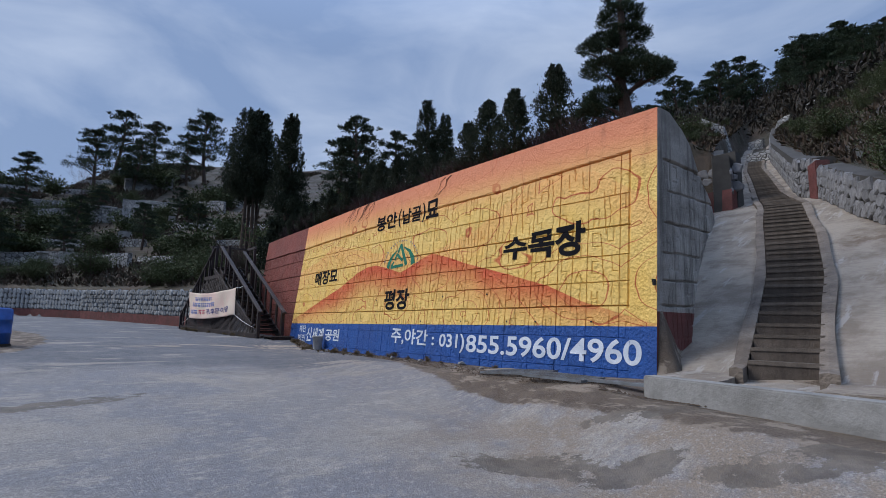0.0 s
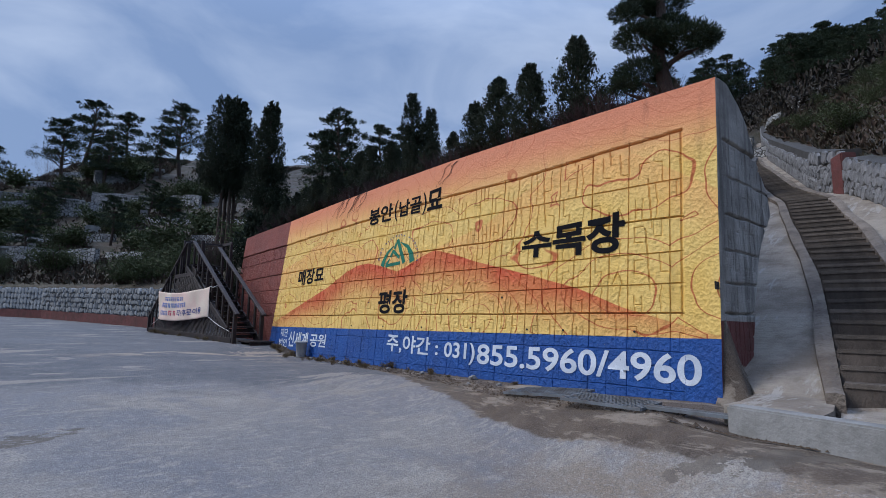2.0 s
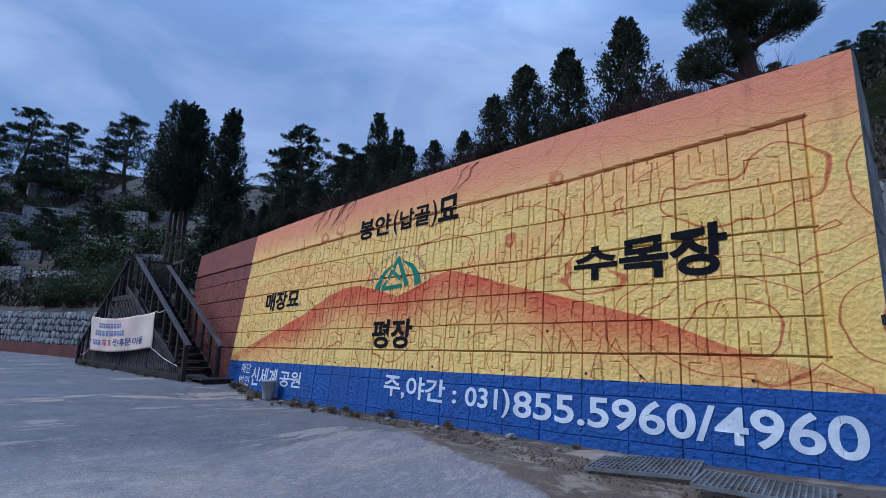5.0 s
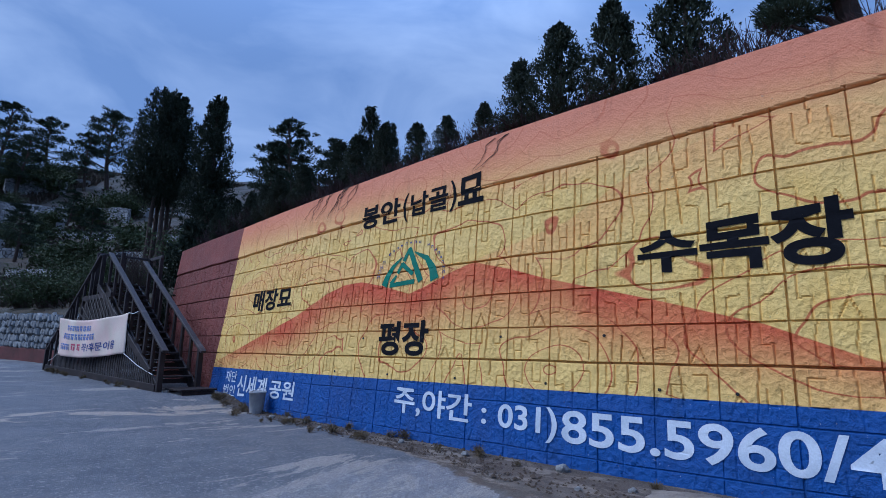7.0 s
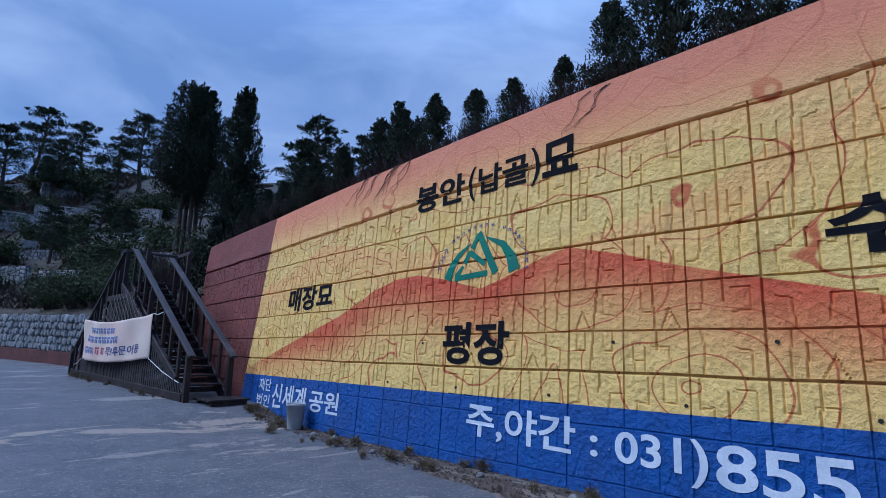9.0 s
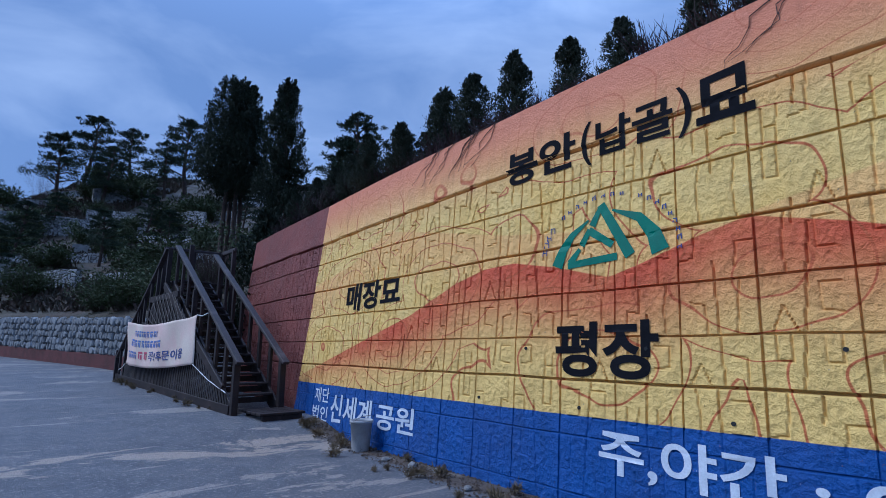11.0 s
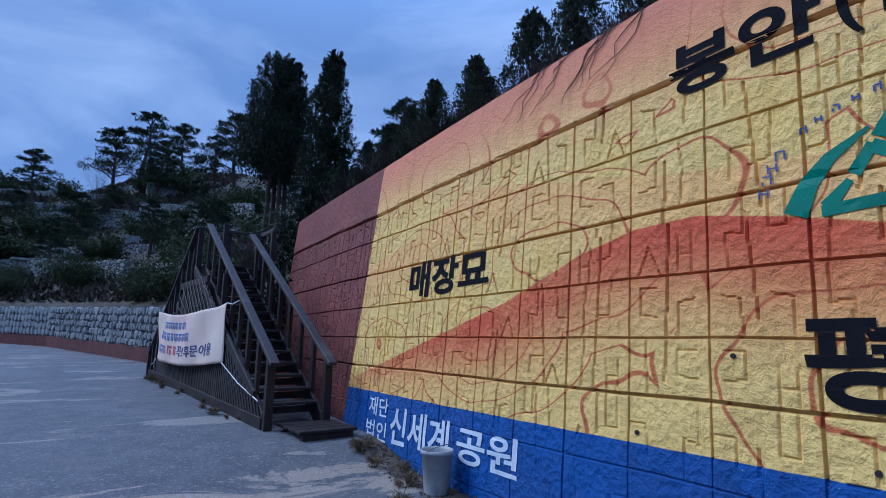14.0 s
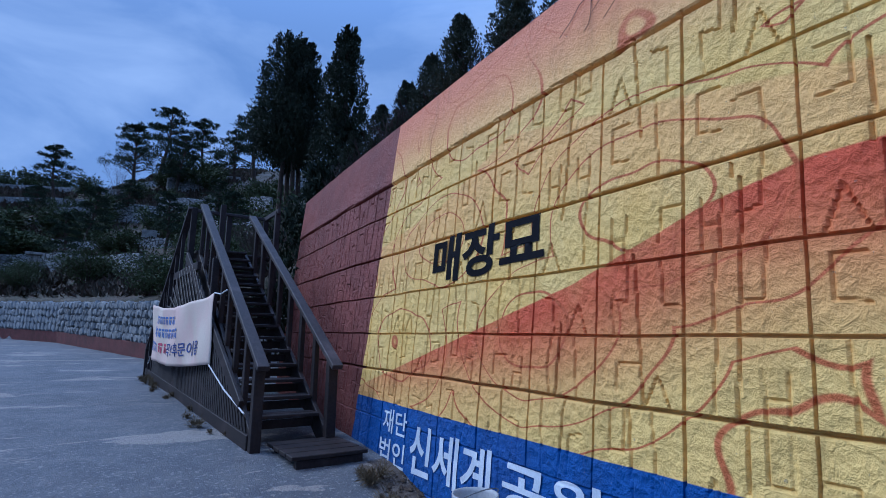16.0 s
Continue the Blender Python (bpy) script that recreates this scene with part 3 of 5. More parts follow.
def seg(Y, Z, a, b):
    """Distance of places to a short line."""
    dy, dz = b[0] - a[0], b[1] - a[1]
    k = np.clip(((Y - a[0]) * dy + (Z - a[1]) * dz) / (dy * dy + dz * dz), 0, 1)
    return np.hypot(Y - a[0] - k * dy, Z - a[1] - k * dz)


GLYPHS = [[((0.3, 0.0), (0.34, 0.55)), ((0.34, 0.55), (0.7, 0.6))], [((0.25, 0.0), (0.5, 0.45)), ((0.5, 0.45), (0.8, 0.0))], [((0.5, 0.0), (0.42, 1.0))],
          [((0.3, 1.0), (0.3, 0.5)), ((0.3, 0.5), (0.62, 0.5)), ((0.62, 0.5), (0.62, 1.0))], [((0.35, 0.0), (0.3, 0.6)), ((0.65, 0.0), (0.66, 0.6)), ((0.33, 0.3), (0.65, 0.3))],
          [((0.55, 1.0), (0.6, 0.4)), ((0.6, 0.4), (1.0, 0.36))], [((0.0, 0.6), (0.45, 0.62)), ((0.45, 0.62), (0.5, 0.2))], [((0.42, 0.0), (0.4, 0.5)), ((0.4, 0.5), (0.75, 0.45)), ((0.75, 0.45), (0.75, 1.0))],
          [((0.3, 0.35), (0.3, 0.8)), ((0.3, 0.8), (0.72, 0.8)), ((0.3, 0.35), (0.72, 0.33))], [((0.62, 0.0), (0.55, 0.5)), ((0.55, 0.5), (0.66, 1.0))]]


def relief(Y, Z, seed=3, wander=1.0):
    """How far the cast face stands back (+) or out (-) from the wall's plane."""
    rng = np.random.default_rng(seed)
    drift = 0.004 * np.sin(Y * 5.1 + Z * 3.3) + 0.003 * np.sin(Y * 11.7 - Z * 7.9)
    yy, zz = Y + wander * drift, Z + wander * (0.012 * np.sin(Y * 1.9) + drift)
    top = wall_top(Y) - 0.80 + 0.045 * np.clip(7.5 - Y, 0, 4)
    field = (Y > 4.5) & (zz < top + 0.03)
    out = np.zeros_like(Y)
    k0 = int((Y0 - 7.80) // CELL) - 1
    for k in range(k0, 25):
        yk = 7.80 + CELL * k
        deep = 0.034 if k % 3 == 0 else 0.026
        bow = yk
        out = np.maximum(out, deep * groove(np.abs(yy - bow), 0.0115 if k % 3 == 0 else 0.009))
        half = yk + 0.5 * CELL + 0.09 * (np.mod(zz - 1.55, 1.24) - 0.62) * math.sin(k * 2.3)
        out = np.maximum(out, 0.024 * groove(np.abs(yy - half), 0.0095) * (np.sin(zz * 2.6 + k * 1.1) > -0.55))
    out = np.maximum(out, 0.03 * groove(np.abs(yy - 4.53), 0.016) * (zz > 1.5))
    for z in ROWS_Z:
        lift = 0.0 if z != 4.02 else top - 4.02
        wave = 0.0
        out = np.maximum(out, (0.055 if z in DEEP else 0.034) * groove(np.abs(zz - z - lift - wave), 0.0145 if z in DEEP else 0.0105))
    for k in range(k0, 25):
        for zt, zb in zip([4.02] + ROWS_Z[1:-1], ROWS_Z[1:]):
            pick, flip, second = GLYPHS[rng.integers(len(GLYPHS))], rng.random() < 0.5, GLYPHS[rng.integers(len(GLYPHS))]
            ya, yb = 7.80 + CELL * k, 7.80 + CELL * (k + 1)
            sel = (Y > ya) & (Y < yb) & (Z > zb) & (Z < zt)
            if not sel.any():
                continue
            ys, zs, o = yy[sel], zz[sel], out[sel]
            for lo, hi, glyph in ((0.0, 0.52, pick), (0.48, 1.0, second)):
                for a, b in glyph:
                    pa, pb = [(ya + CELL * (lo + (hi - lo) * (1 - p[0] if flip else p[0])), zb + (zt - zb) * p[1]) for p in (a, b)]
                    o = np.maximum(o, 0.017 * groove(seg(ys, zs, pa, pb), 0.009))
            out[sel] = o
    pillow = 0.005 * np.sin(Y * 9.3 + 2 * np.sin(Z * 4.1)) * np.sin(Z * 8.7 + 1.3 * np.sin(Y * 3.3))
    rim = np.where(field, 0.0, -0.012)
    fadeb = np.where(Z < 1.2, 0.4, 1.0)
    return np.where(field, out * fadeb + pillow, rim + 0.5 * pillow)


mural_wall = thing("wall_mural", (7.6, 13, 0.4), "long cast concrete retaining wall painted yellow, orange and blue", "wall")
tagged(mural_wall, kind="structure")
STEP = 0.0145


def closer(start, end, marks, step=STEP):
    """Stations from start to end, gathered close at the marks."""
    fine = np.concatenate([np.arange(start, end, step), *[m + np.array([-0.014, -0.0125, -0.0095, -0.007, 0.007, 0.0095, 0.0125, 0.014]) for m in marks], [start, end]])
    fine = np.unique(np.round(fine[(fine >= start) & (fine <= end)], 4))
    keep = np.concatenate([[True], np.diff(fine) > 0.0012])
    keep[-1] = True
    return fine[keep]


cuts = [Y0] + [7.80 + CELL * k + 0.03 for k in range(-5, 24, 3)] + [Y1]
cuts = [c for c in cuts if Y0 <= c <= Y1]
for ya, yb in zip(cuts, cuts[1:]):
    ys = closer(ya, yb, [7.80 + CELL * k for k in range(-7, 25)])
    ws = closer(-0.1, 4.9, ROWS_Z)
    YY, WW = np.meshgrid(ys, ws, indexing="ij")
    XX = relief(YY, WW, wander=0.0)
    drift = 0.004 * np.sin(YY * 1.9) * smooth(4.5 - WW, 0, 0.6) + 0.003 * np.sin(YY * 5.1 + WW * 3.3)
    ZZ = np.minimum(WW - drift, wall_top(YY))
    if yb == Y1:
        YY = ya + (YY - ya) * (1 + 0.10 * (4.7 - ZZ) / (yb - ya))
    XX = XX + wall_x(YY, ZZ)
    pn = grid_mesh("panel", XX - 7.6, YY - 13, ZZ - 0.4, M["mural"], mural_wall)
    pn.data.polygons.foreach_set("use_smooth", np.zeros(len(pn.data.polygons), dtype=bool))
# the mass behind the face
bm = bmesh.new()
rows = []
for y in np.linspace(Y0 + 0.09, Y1, 40):
    zt = float(wall_top(y))
    prof = [(wall_x(y, -0.2) + 0.06, -0.2), (wall_x(y, zt - 0.06) + 0.06, zt - 0.06), (wall_x(y, zt) - 0.004, zt + 0.002), (wall_x(y, zt) + 0.42, zt + 0.002), (wall_line(y) + 0.9, -0.2)]
    rows.append([bm.verts.new((px - 7.6, y - 13, pz - 0.4)) for px, pz in prof])
for r0, r1 in zip(rows, rows[1:]):
    for j in range(5):
        bm.faces.new((r0[j], r0[(j + 1) % 5], r1[(j + 1) % 5], r1[j]))
bm.faces.new(rows[0])
bm.faces.new(rows[-1][::-1])
bmesh.ops.recalc_face_normals(bm, faces=bm.faces)
part("wall_core", bm, M["mural"], mural_wall)


def on_wall(bm, proud):
    """Lay flat work drawn as (y, z) onto the wall's relief."""
    co = np.array([v.co[:] for v in bm.verts])
    Y, Z = co[:, 0], co[:, 1]
    rel = relief(Y, Z)
    X = wall_x(Y, Z) + 0.15 * np.maximum(rel, 0) + np.minimum(rel, 0) - proud
    for v, x, y, z in zip(bm.verts, X, Y, Z):
        v.co = (x - 7.6, y - 13, z - 0.4)


def cut_fine(bm, step):
    co = np.array([v.co[:] for v in bm.verts])
    for axis in (0, 1):
        lo, hi = co[:, axis].min(), co[:, axis].max()
        for c in np.arange(lo + step, hi, step):
            p, n = Vector((0, 0, 0)), Vector((0, 0, 0))
            p[axis], n[axis] = c, 1
            bmesh.ops.bisect_plane(bm, geom=bm.verts[:] + bm.edges[:] + bm.faces[:], plane_co=p, plane_no=n, dist=1e-5)


def lettering(text, left, right, material, bold=0.03, step=0.045, name="lettering"):
    """Painted words between two upright edges of the wall, each (y, z_bottom, z_top)."""
    cu = bpy.data.curves.new("t", "FONT")
    cu.body, cu.size, cu.offset, cu.resolution_u = text, 1.0, bold, 6
    ob = new("t", cu)
    me = bpy.data.meshes.new_from_object(ob.evaluated_get(bpy.context.evaluated_depsgraph_get()))
    bpy.data.objects.remove(ob)
    bm = bmesh.new()
    bm.from_mesh(me)
    co = np.array([v.co[:] for v in bm.verts])
    (u0, v0), (u1, v1) = co.min(0)[:2], co.max(0)[:2]
    for v in bm.verts:
        u, w = (v.co.x - u0) / (u1 - u0), (v.co.y - v0) / (v1 - v0)
        zb, zt = left[1] + u * (right[1] - left[1]), left[2] + u * (right[2] - left[2])
        v.co = (left[0] + u * (right[0] - left[0]), zb + w * (zt - zb), 0)
    cut_fine(bm, step)
    on_wall(bm, 0.007)
    return part(name, bm, material, mural_wall)


def strokes(lines, material, name, step=0.05, proud=0.007):
    """Painted bands: each a list of (y, z, width)."""
    bm = bmesh.new()
    for pts in lines:
        rows = []
        for k, (y, z, w) in enumerate(pts):
            a, b = pts[max(k - 1, 0)], pts[min(k + 1, len(pts) - 1)]
            dy, dz = b[0] - a[0], b[1] - a[1]
            ln = math.hypot(dy, dz)
            rows.append((bm.verts.new((y - dz / ln * w / 2, z + dy / ln * w / 2, 0)), bm.verts.new((y + dz / ln * w / 2, z - dy / ln * w / 2, 0))))
        for (a, b), (c, d) in zip(rows, rows[1:]):
            bm.faces.new((a, b, d, c))
    cut_fine(bm, step)
    on_wall(bm, proud)
    return part(name, bm, material, mural_wall)


lettering("수목장", (7.32, 2.53, 2.98), (5.37, 2.46, 3.12), M["black"], 0.035)
lettering("봉안", (12.42, 3.79, 4.22), (11.38, 3.80, 4.24), M["black"], 0.03)
lettering("(", (11.30, 3.76, 4.26), (11.17, 3.76, 4.26), M["black"], 0.01)
lettering("납골", (11.12, 3.83, 4.22), (10.28, 3.83, 4.24), M["black"], 0.025)
lettering(")", (10.24, 3.76, 4.27), (10.11, 3.76, 4.27), M["black"], 0.01)
lettering("묘", (10.07, 3.82, 4.26), (9.58, 3.82, 4.30), M["black"], 0.035)
lettering("매장묘", (16.25, 2.45, 2.93), (14.55, 2.49, 2.93), M["black"], 0.03)
lettering("평장", (11.60, 1.58, 2.11), (10.48, 1.58, 2.11), M["black"], 0.03)
lettering("재단", (17.05, 0.92, 1.16), (16.48, 0.92, 1.16), M["white"], 0.012)
lettering("법인", (17.08, 0.62, 0.86), (16.47, 0.62, 0.86), M["white"], 0.012)
lettering("신세계", (16.37, 0.63, 1.10), (15.03, 0.68, 1.07), M["white"], 0.02)
lettering("공원", (14.88, 0.70, 1.05), (13.93, 0.70, 1.05), M["white"], 0.02)
lettering("주,야간 :", (11.08, 0.74, 1.14), (9.32, 0.70, 1.08), M["white"], 0.02)
lettering("031)", (9.14, 0.65, 1.01), (8.30, 0.62, 1.02), M["white"], 0.02)
lettering("855.5960/4960", (8.24, 0.65, 1.01), (4.28, 0.60, 1.01), M["white"], 0.018)


def arc(cy, cz, ry, rz, a0, a1, w0, w1, n=14):
    return [(cy + ry * math.cos(a0 + (a1 - a0) * k / n), cz + rz * math.sin(a0 + (a1 - a0) * k / n), w0 + (w1 - w0) * k / n) for k in range(n + 1)]


# emblem: two sweeping bands and an angular peak, in green, with an arc of small marks
strokes([[(11.60, 2.70, 0.14), (11.52, 2.88, 0.11), (11.40, 3.02, 0.075), (11.2, 3.15, 0.02)],
         [(10.44, 2.72, 0.17), (10.50, 2.90, 0.14), (10.64, 3.08, 0.09), (10.93, 3.21, 0.02)],
         [(11.06, 3.29, 0.09), (10.74, 2.72, 0.11)], [(11.06, 3.27, 0.05), (11.16, 3.08, 0.08)],
         [(11.20, 3.04, 0.08), (10.93, 2.85, 0.07)], [(11.19, 3.05, 0.06), (11.29, 2.89, 0.075)],
         [(11.46, 2.70, 0.07), (10.88, 2.73, 0.075)], [(11.43, 2.72, 0.09), (11.31, 2.86, 0.04)]], M["green"], "emblem")
marks = []
for k in range(23):
    a = math.radians(186 - 8.1 * k)
    if k in (9, 18):
        continue
    cy, cz, q = 11.02 + 0.76 * math.cos(a), 2.80 + 0.58 * math.sin(a), 0.016 + 0.010 * (k > 18)
    marks.append([(cy - q, cz - 1.2 * q, 0.011), (cy - 0.9 * q, cz + (1.2 + 0.9 * (k % 4 == 1)) * q, 0.011)])
    marks.append([(cy + q, cz - 1.2 * q, 0.011), (cy + q, cz + (1.2 if k % 3 else 0.0) * q, 0.011)])
    marks.append([(cy - q, cz + (1.1 if k % 2 else 0.0) * q, 0.010), (cy + q, cz + (1.2 if k % 2 else 0.1) * q, 0.010)])
strokes(marks, M["navy"], "emblem_marks")

# weep pipes in the wall
for y, z in [(y, 1.85) for y in (7.72, 9.15, 10.6, 12.0)] + [(y, 1.29) for y in (5.2, 6.4, 7.12, 8.46, 9.9, 11.3, 12.7)]:
    bm = bmesh.new()
    tube(bm, [(wall_x(y, z) - 7.6 - 0.012, y - 13, z - 0.4), (wall_x(y, z) - 7.6 + 0.05, y - 13, z - 0.4)], [0.017, 0.017], 10)
    part("weep_pipe", bm, M["rubber"], mural_wall)

# bare end of the wall, in raw concrete with its foot painted red
end_wall = thing("wall_end", (9.0, 4.05, 0.5), "bare grey concrete end of the painted retaining wall, red at the foot", "wall")
tagged(end_wall, kind="structure")
for lo, hi, mt in ((-0.1, 1.45, "redpaint"), (1.45, 4.86, "concrete")):
    ts, ss = np.linspace(lo, hi, int((hi - lo) / 0.02)), np.linspace(0, 1, 130)
    TT, SS = np.meshgrid(ts, ss, indexing="ij")
    xl = wall_x(4.04, TT) - 0.01
    xr = np.interp(TT, [0, 1.2, 1.7, 2.5, 3.15, 3.5, 4.05, 4.42, 4.66, 4.9], [8.45, 8.75, 8.9, 9.2, 9.84, 9.75, 9.2, 8.99, 8.7, 8.2])
    XX = xl + SS * (xr - xl)
    YY = 4.04 + relief(XX + 3.3, TT, 9) * 1.3 * smooth(SS, 0.1, 0.2)
    grid_mesh("end_face", XX - 9, YY - 4.05, TT - 0.5, M[mt], end_wall)
bm = bmesh.new()
outline = [(8.1, -0.3), (8.45, -0.1), (8.9, 1.7), (9.82, 3.2), (9.1, 4.2), (8.35, 4.78), (8.0, 4.84), (7.75, 1.5)]
for y in (4.09, 4.5):
    bm.faces.new([bm.verts.new((px - 9, y - 4.05, pz - 0.5)) for px, pz in outline])
bm.verts.ensure_lookup_table()
for j in range(8):
    bm.faces.new((bm.verts[j], bm.verts[(j + 1) % 8], bm.verts[8 + (j + 1) % 8], bm.verts[8 + j]))
bmesh.ops.recalc_face_normals(bm, faces=bm.faces)
part("end_core", bm, M["concrete"], end_wall)

# ---- long stair up the slope ----
bm = bmesh.new()
box(bm, (-0.12, -4.6, -0.45), (0.12, 0.0, 0.31), 0.018)
kerb = part("kerb", bm, M["kerb"])
kerb.matrix_basis = pose(6.32, 3.48, 0.28, 0, 0, -14.5)
tagged(kerb, "plain grey concrete kerb across the foot of the hillside stair", "kerb")


def strip(name, va, vb, x0, x1, lift, material, parent, org, sides=0.25, dx=0.4):
    """A slab that follows the gully between two offsets from its line."""
    xs = np.arange(x0, x1, dx)
    fa, fb = (va if callable(va) else lambda x: va), (vb if callable(vb) else lambda x: vb)
    bm, rows = bmesh.new(), []
    for x in xs:
        z = float(gully_z(x)) + lift + 0.012 * math.sin(x * 2.7)
        ya, yb = gully(x) + fa(x), gully(x) + fb(x)
        rows.append([bm.verts.new((x - org[0], yy - org[1], zz - org[2])) for yy, zz in ((ya, z - sides), (ya, z), ((ya + yb) / 2, z + 0.015), (yb, z), (yb, z - sides))])
    for r0, r1 in zip(rows, rows[1:]):
        for j in range(4):
            bm.faces.new((r0[j], r0[j + 1], r1[j + 1], r1[j]))
    bm.faces.new(rows[0][::-1])
    bm.faces.new(rows[-1])
    bmesh.ops.recalc_face_normals(bm, faces=bm.faces)
    return part(name, bm, material, parent)


ORG = (8.0, 2.4, 0.5)
hill_stair = thing("hillside_stair", ORG, "long narrow stair climbing the slope between pale concrete ramps", "stairs")
strip("ramp", lambda x: stair_half(x) + 0.1, lambda x: left_edge(x) + 0.05 * math.sin(x * 3.1), 6.5, 60, 0.06, M["ramp"], hill_stair, ORG)
strip("ramp", lambda x: -right_edge(x) - 0.08, lambda x: -stair_half(x) - 0.1, 6.5, 60, 0.06, M["ramp"], hill_stair, ORG)
strip("stair_curb", stair_half, lambda x: stair_half(x) + 0.19 + 0.02 * math.sin(x * 2.3), 7.35, 44, 0.17, M["curb"], hill_stair, ORG)
strip("stair_curb", lambda x: -stair_half(x) - 0.19 - 0.02 * math.sin(x * 1.9), lambda x: -stair_half(x), 7.35, 44, 0.17, M["curb"], hill_stair, ORG)
strip("landing", lambda x: -stair_half(x) - 0.05, lambda x: stair_half(x) + 0.05, 6.5, 8.3, -0.02, M["ramp"], hill_stair, ORG)
bm = bmesh.new()
box(bm, (-0.22, -1.0, -0.3), (0.22, 1.0, 0.0), 0.02)
tread_a = part("step", bm, M["step"], hill_stair)
bm = bmesh.new()
box(bm, (-0.235, -0.98, -0.05), (-0.15, 0.98, 0.012), 0.01)
nosing_a = part("nosing", bm, M["nosing"], tread_a, "paler worn front board")
x, k = 7.80, 0
while x < 43.5:
    ob = tread_a if k == 0 else new("step", tread_a.data)
    ob.parent = hill_stair
    if k:
        new("nosing", nosing_a.data).parent = ob
    run = 0.42 if x < 18.3 else 0.46
    heading = math.degrees(math.atan2(gully(x + 0.6) - gully(x - 0.6), 1.2))
    ob.matrix_basis = pose(x + 0.22 - ORG[0], gully(x) - ORG[1], float(gully_z(x + run)) + 0.03 - ORG[2] + random.uniform(-0.012, 0.012), random.uniform(-1.2, 1.2), random.uniform(-1.5, 1.5), 0.75 * heading + random.uniform(-2, 2)) @ Matrix.Diagonal((1, float(stair_half(x)) + 0.02, 1, 1))
    x, k = x + run, k + 1

# ---- timber stair beside the wall ----
SX0, SX1, SY, SZ, RISE, RUN, NST = 6.52, 7.30, 17.95, 0.70, 0.176, 0.303, 15
wood_stair = thing("wooden_stair", (6.9, 17.7, 0.68), "dark-stained timber stair with slatted sides and weathered rails", "stairs")
WO = Vector((6.9, 17.7, 0.68))


def timber(name, a, b, w, h, mat="wood", label="", parent=None):
    bm = bmesh.new()
    beam(bm, Vector(a) - WO, Vector(b) - WO, w, h)
    return part(name, bm, M[mat], parent or wood_stair, label)


for k in range(NST):
    y, z = SY + k * RUN, SZ + 0.12 + (k + 1) * RISE
    for off in (0.07, 0.22):
        timber("tread", (SX0, y + off, z), (SX1, y + off, z), 0.135, 0.04)
    timber("riser", (SX0 + 0.02, y + 0.17, z - 0.1), (SX1 - 0.02, y + 0.17, z - 0.1), 0.02, 0.1)
TOPZ, TOPY = SZ + 0.12 + NST * RISE, SY + NST * RUN
for xx in (SX0 - 0.03, SX1 + 0.03):
    timber("stringer", (xx, SY - 0.1, SZ + 0.05), (xx, TOPY, TOPZ - 0.1), 0.05, 0.26)
for k in range(4):
    timber("step_board", (6.64, 16.98 + k * 0.215, 0.755), (7.44, 16.98 + k * 0.215, 0.755), 0.19, 0.04)
for yy in (16.96, 17.62):
    timber("step_bearer", (6.70, yy, 0.63), (7.40, yy, 0.63), 0.08, 0.2)


def rail_z(y):
    return 1.60 + (y - 17.72) * (4.26 - 1.60) / (22.4 - 17.72)


for xx, ytop in ((6.50, 22.45), (7.34, 22.15)):
    timber("newel", (xx, 17.72, 0.5), (xx, 17.72, 1.66), 0.11, 0.11)
    timber("handrail", (xx, 17.55, rail_z(17.55) + 0.06), (xx, ytop, rail_z(ytop) + 0.06), 0.13, 0.06, "rail", "weathered grey-brown handrail")
    for k in range(1, 9):
        y = 17.72 + k * 0.57
        if y < ytop:
            timber("baluster", (xx, y, rail_z(y) - 1.05), (xx, y, rail_z(y) + 0.03), 0.06, 0.10)
# landing and the far flight's rails
for k in range(7):
    timber("landing_board", (6.45, TOPY + 0.1 + k * 0.16, TOPZ), (7.9, TOPY + 0.1 + k * 0.16, TOPZ), 0.145, 0.04)
for xx, yy in ((6.45, 23.4), (7.95, 22.6), (7.95, 23.5), (7.2, 23.6), (6.9, 22.7)):
    timber("post", (xx, yy, 1.0), (xx, yy, TOPZ + 1.0), 0.1, 0.1)
timber("handrail", (6.45, 23.55, TOPZ + 1.0), (7.95, 23.55, TOPZ + 1.0), 0.1, 0.06, "rail")
timber("handrail", (7.95, 22.5, TOPZ + 1.0), (7.95, 23.6, TOPZ + 1.0), 0.06, 0.1, "rail")
# slatted side that falls away beyond the landing
def side_x(y):
    return 6.46 - (y - 17.7) * 0.033


def far_rail(y):
    return 4.22 - (y - 22.6) * (4.22 - 1.55) / (26.6 - 22.6)


timber("handrail", (side_x(22.5), 22.5, 4.28), (side_x(26.7), 26.7, far_rail(26.7)), 0.12, 0.06, "rail")
timber("newel", (side_x(26.65), 26.65, 0.6), (side_x(26.65), 26.65, 1.75), 0.11, 0.11)
for k in range(1, 8):
    y = 22.6 + k * 0.52
    timber("baluster", (side_x(y), y, far_rail(y) - 1.1), (side_x(y), y, far_rail(y)), 0.06, 0.1)


def skirt_top(y):
    return min(rail_z(y) - 0.75, far_rail(y) - 0.75, 3.1)


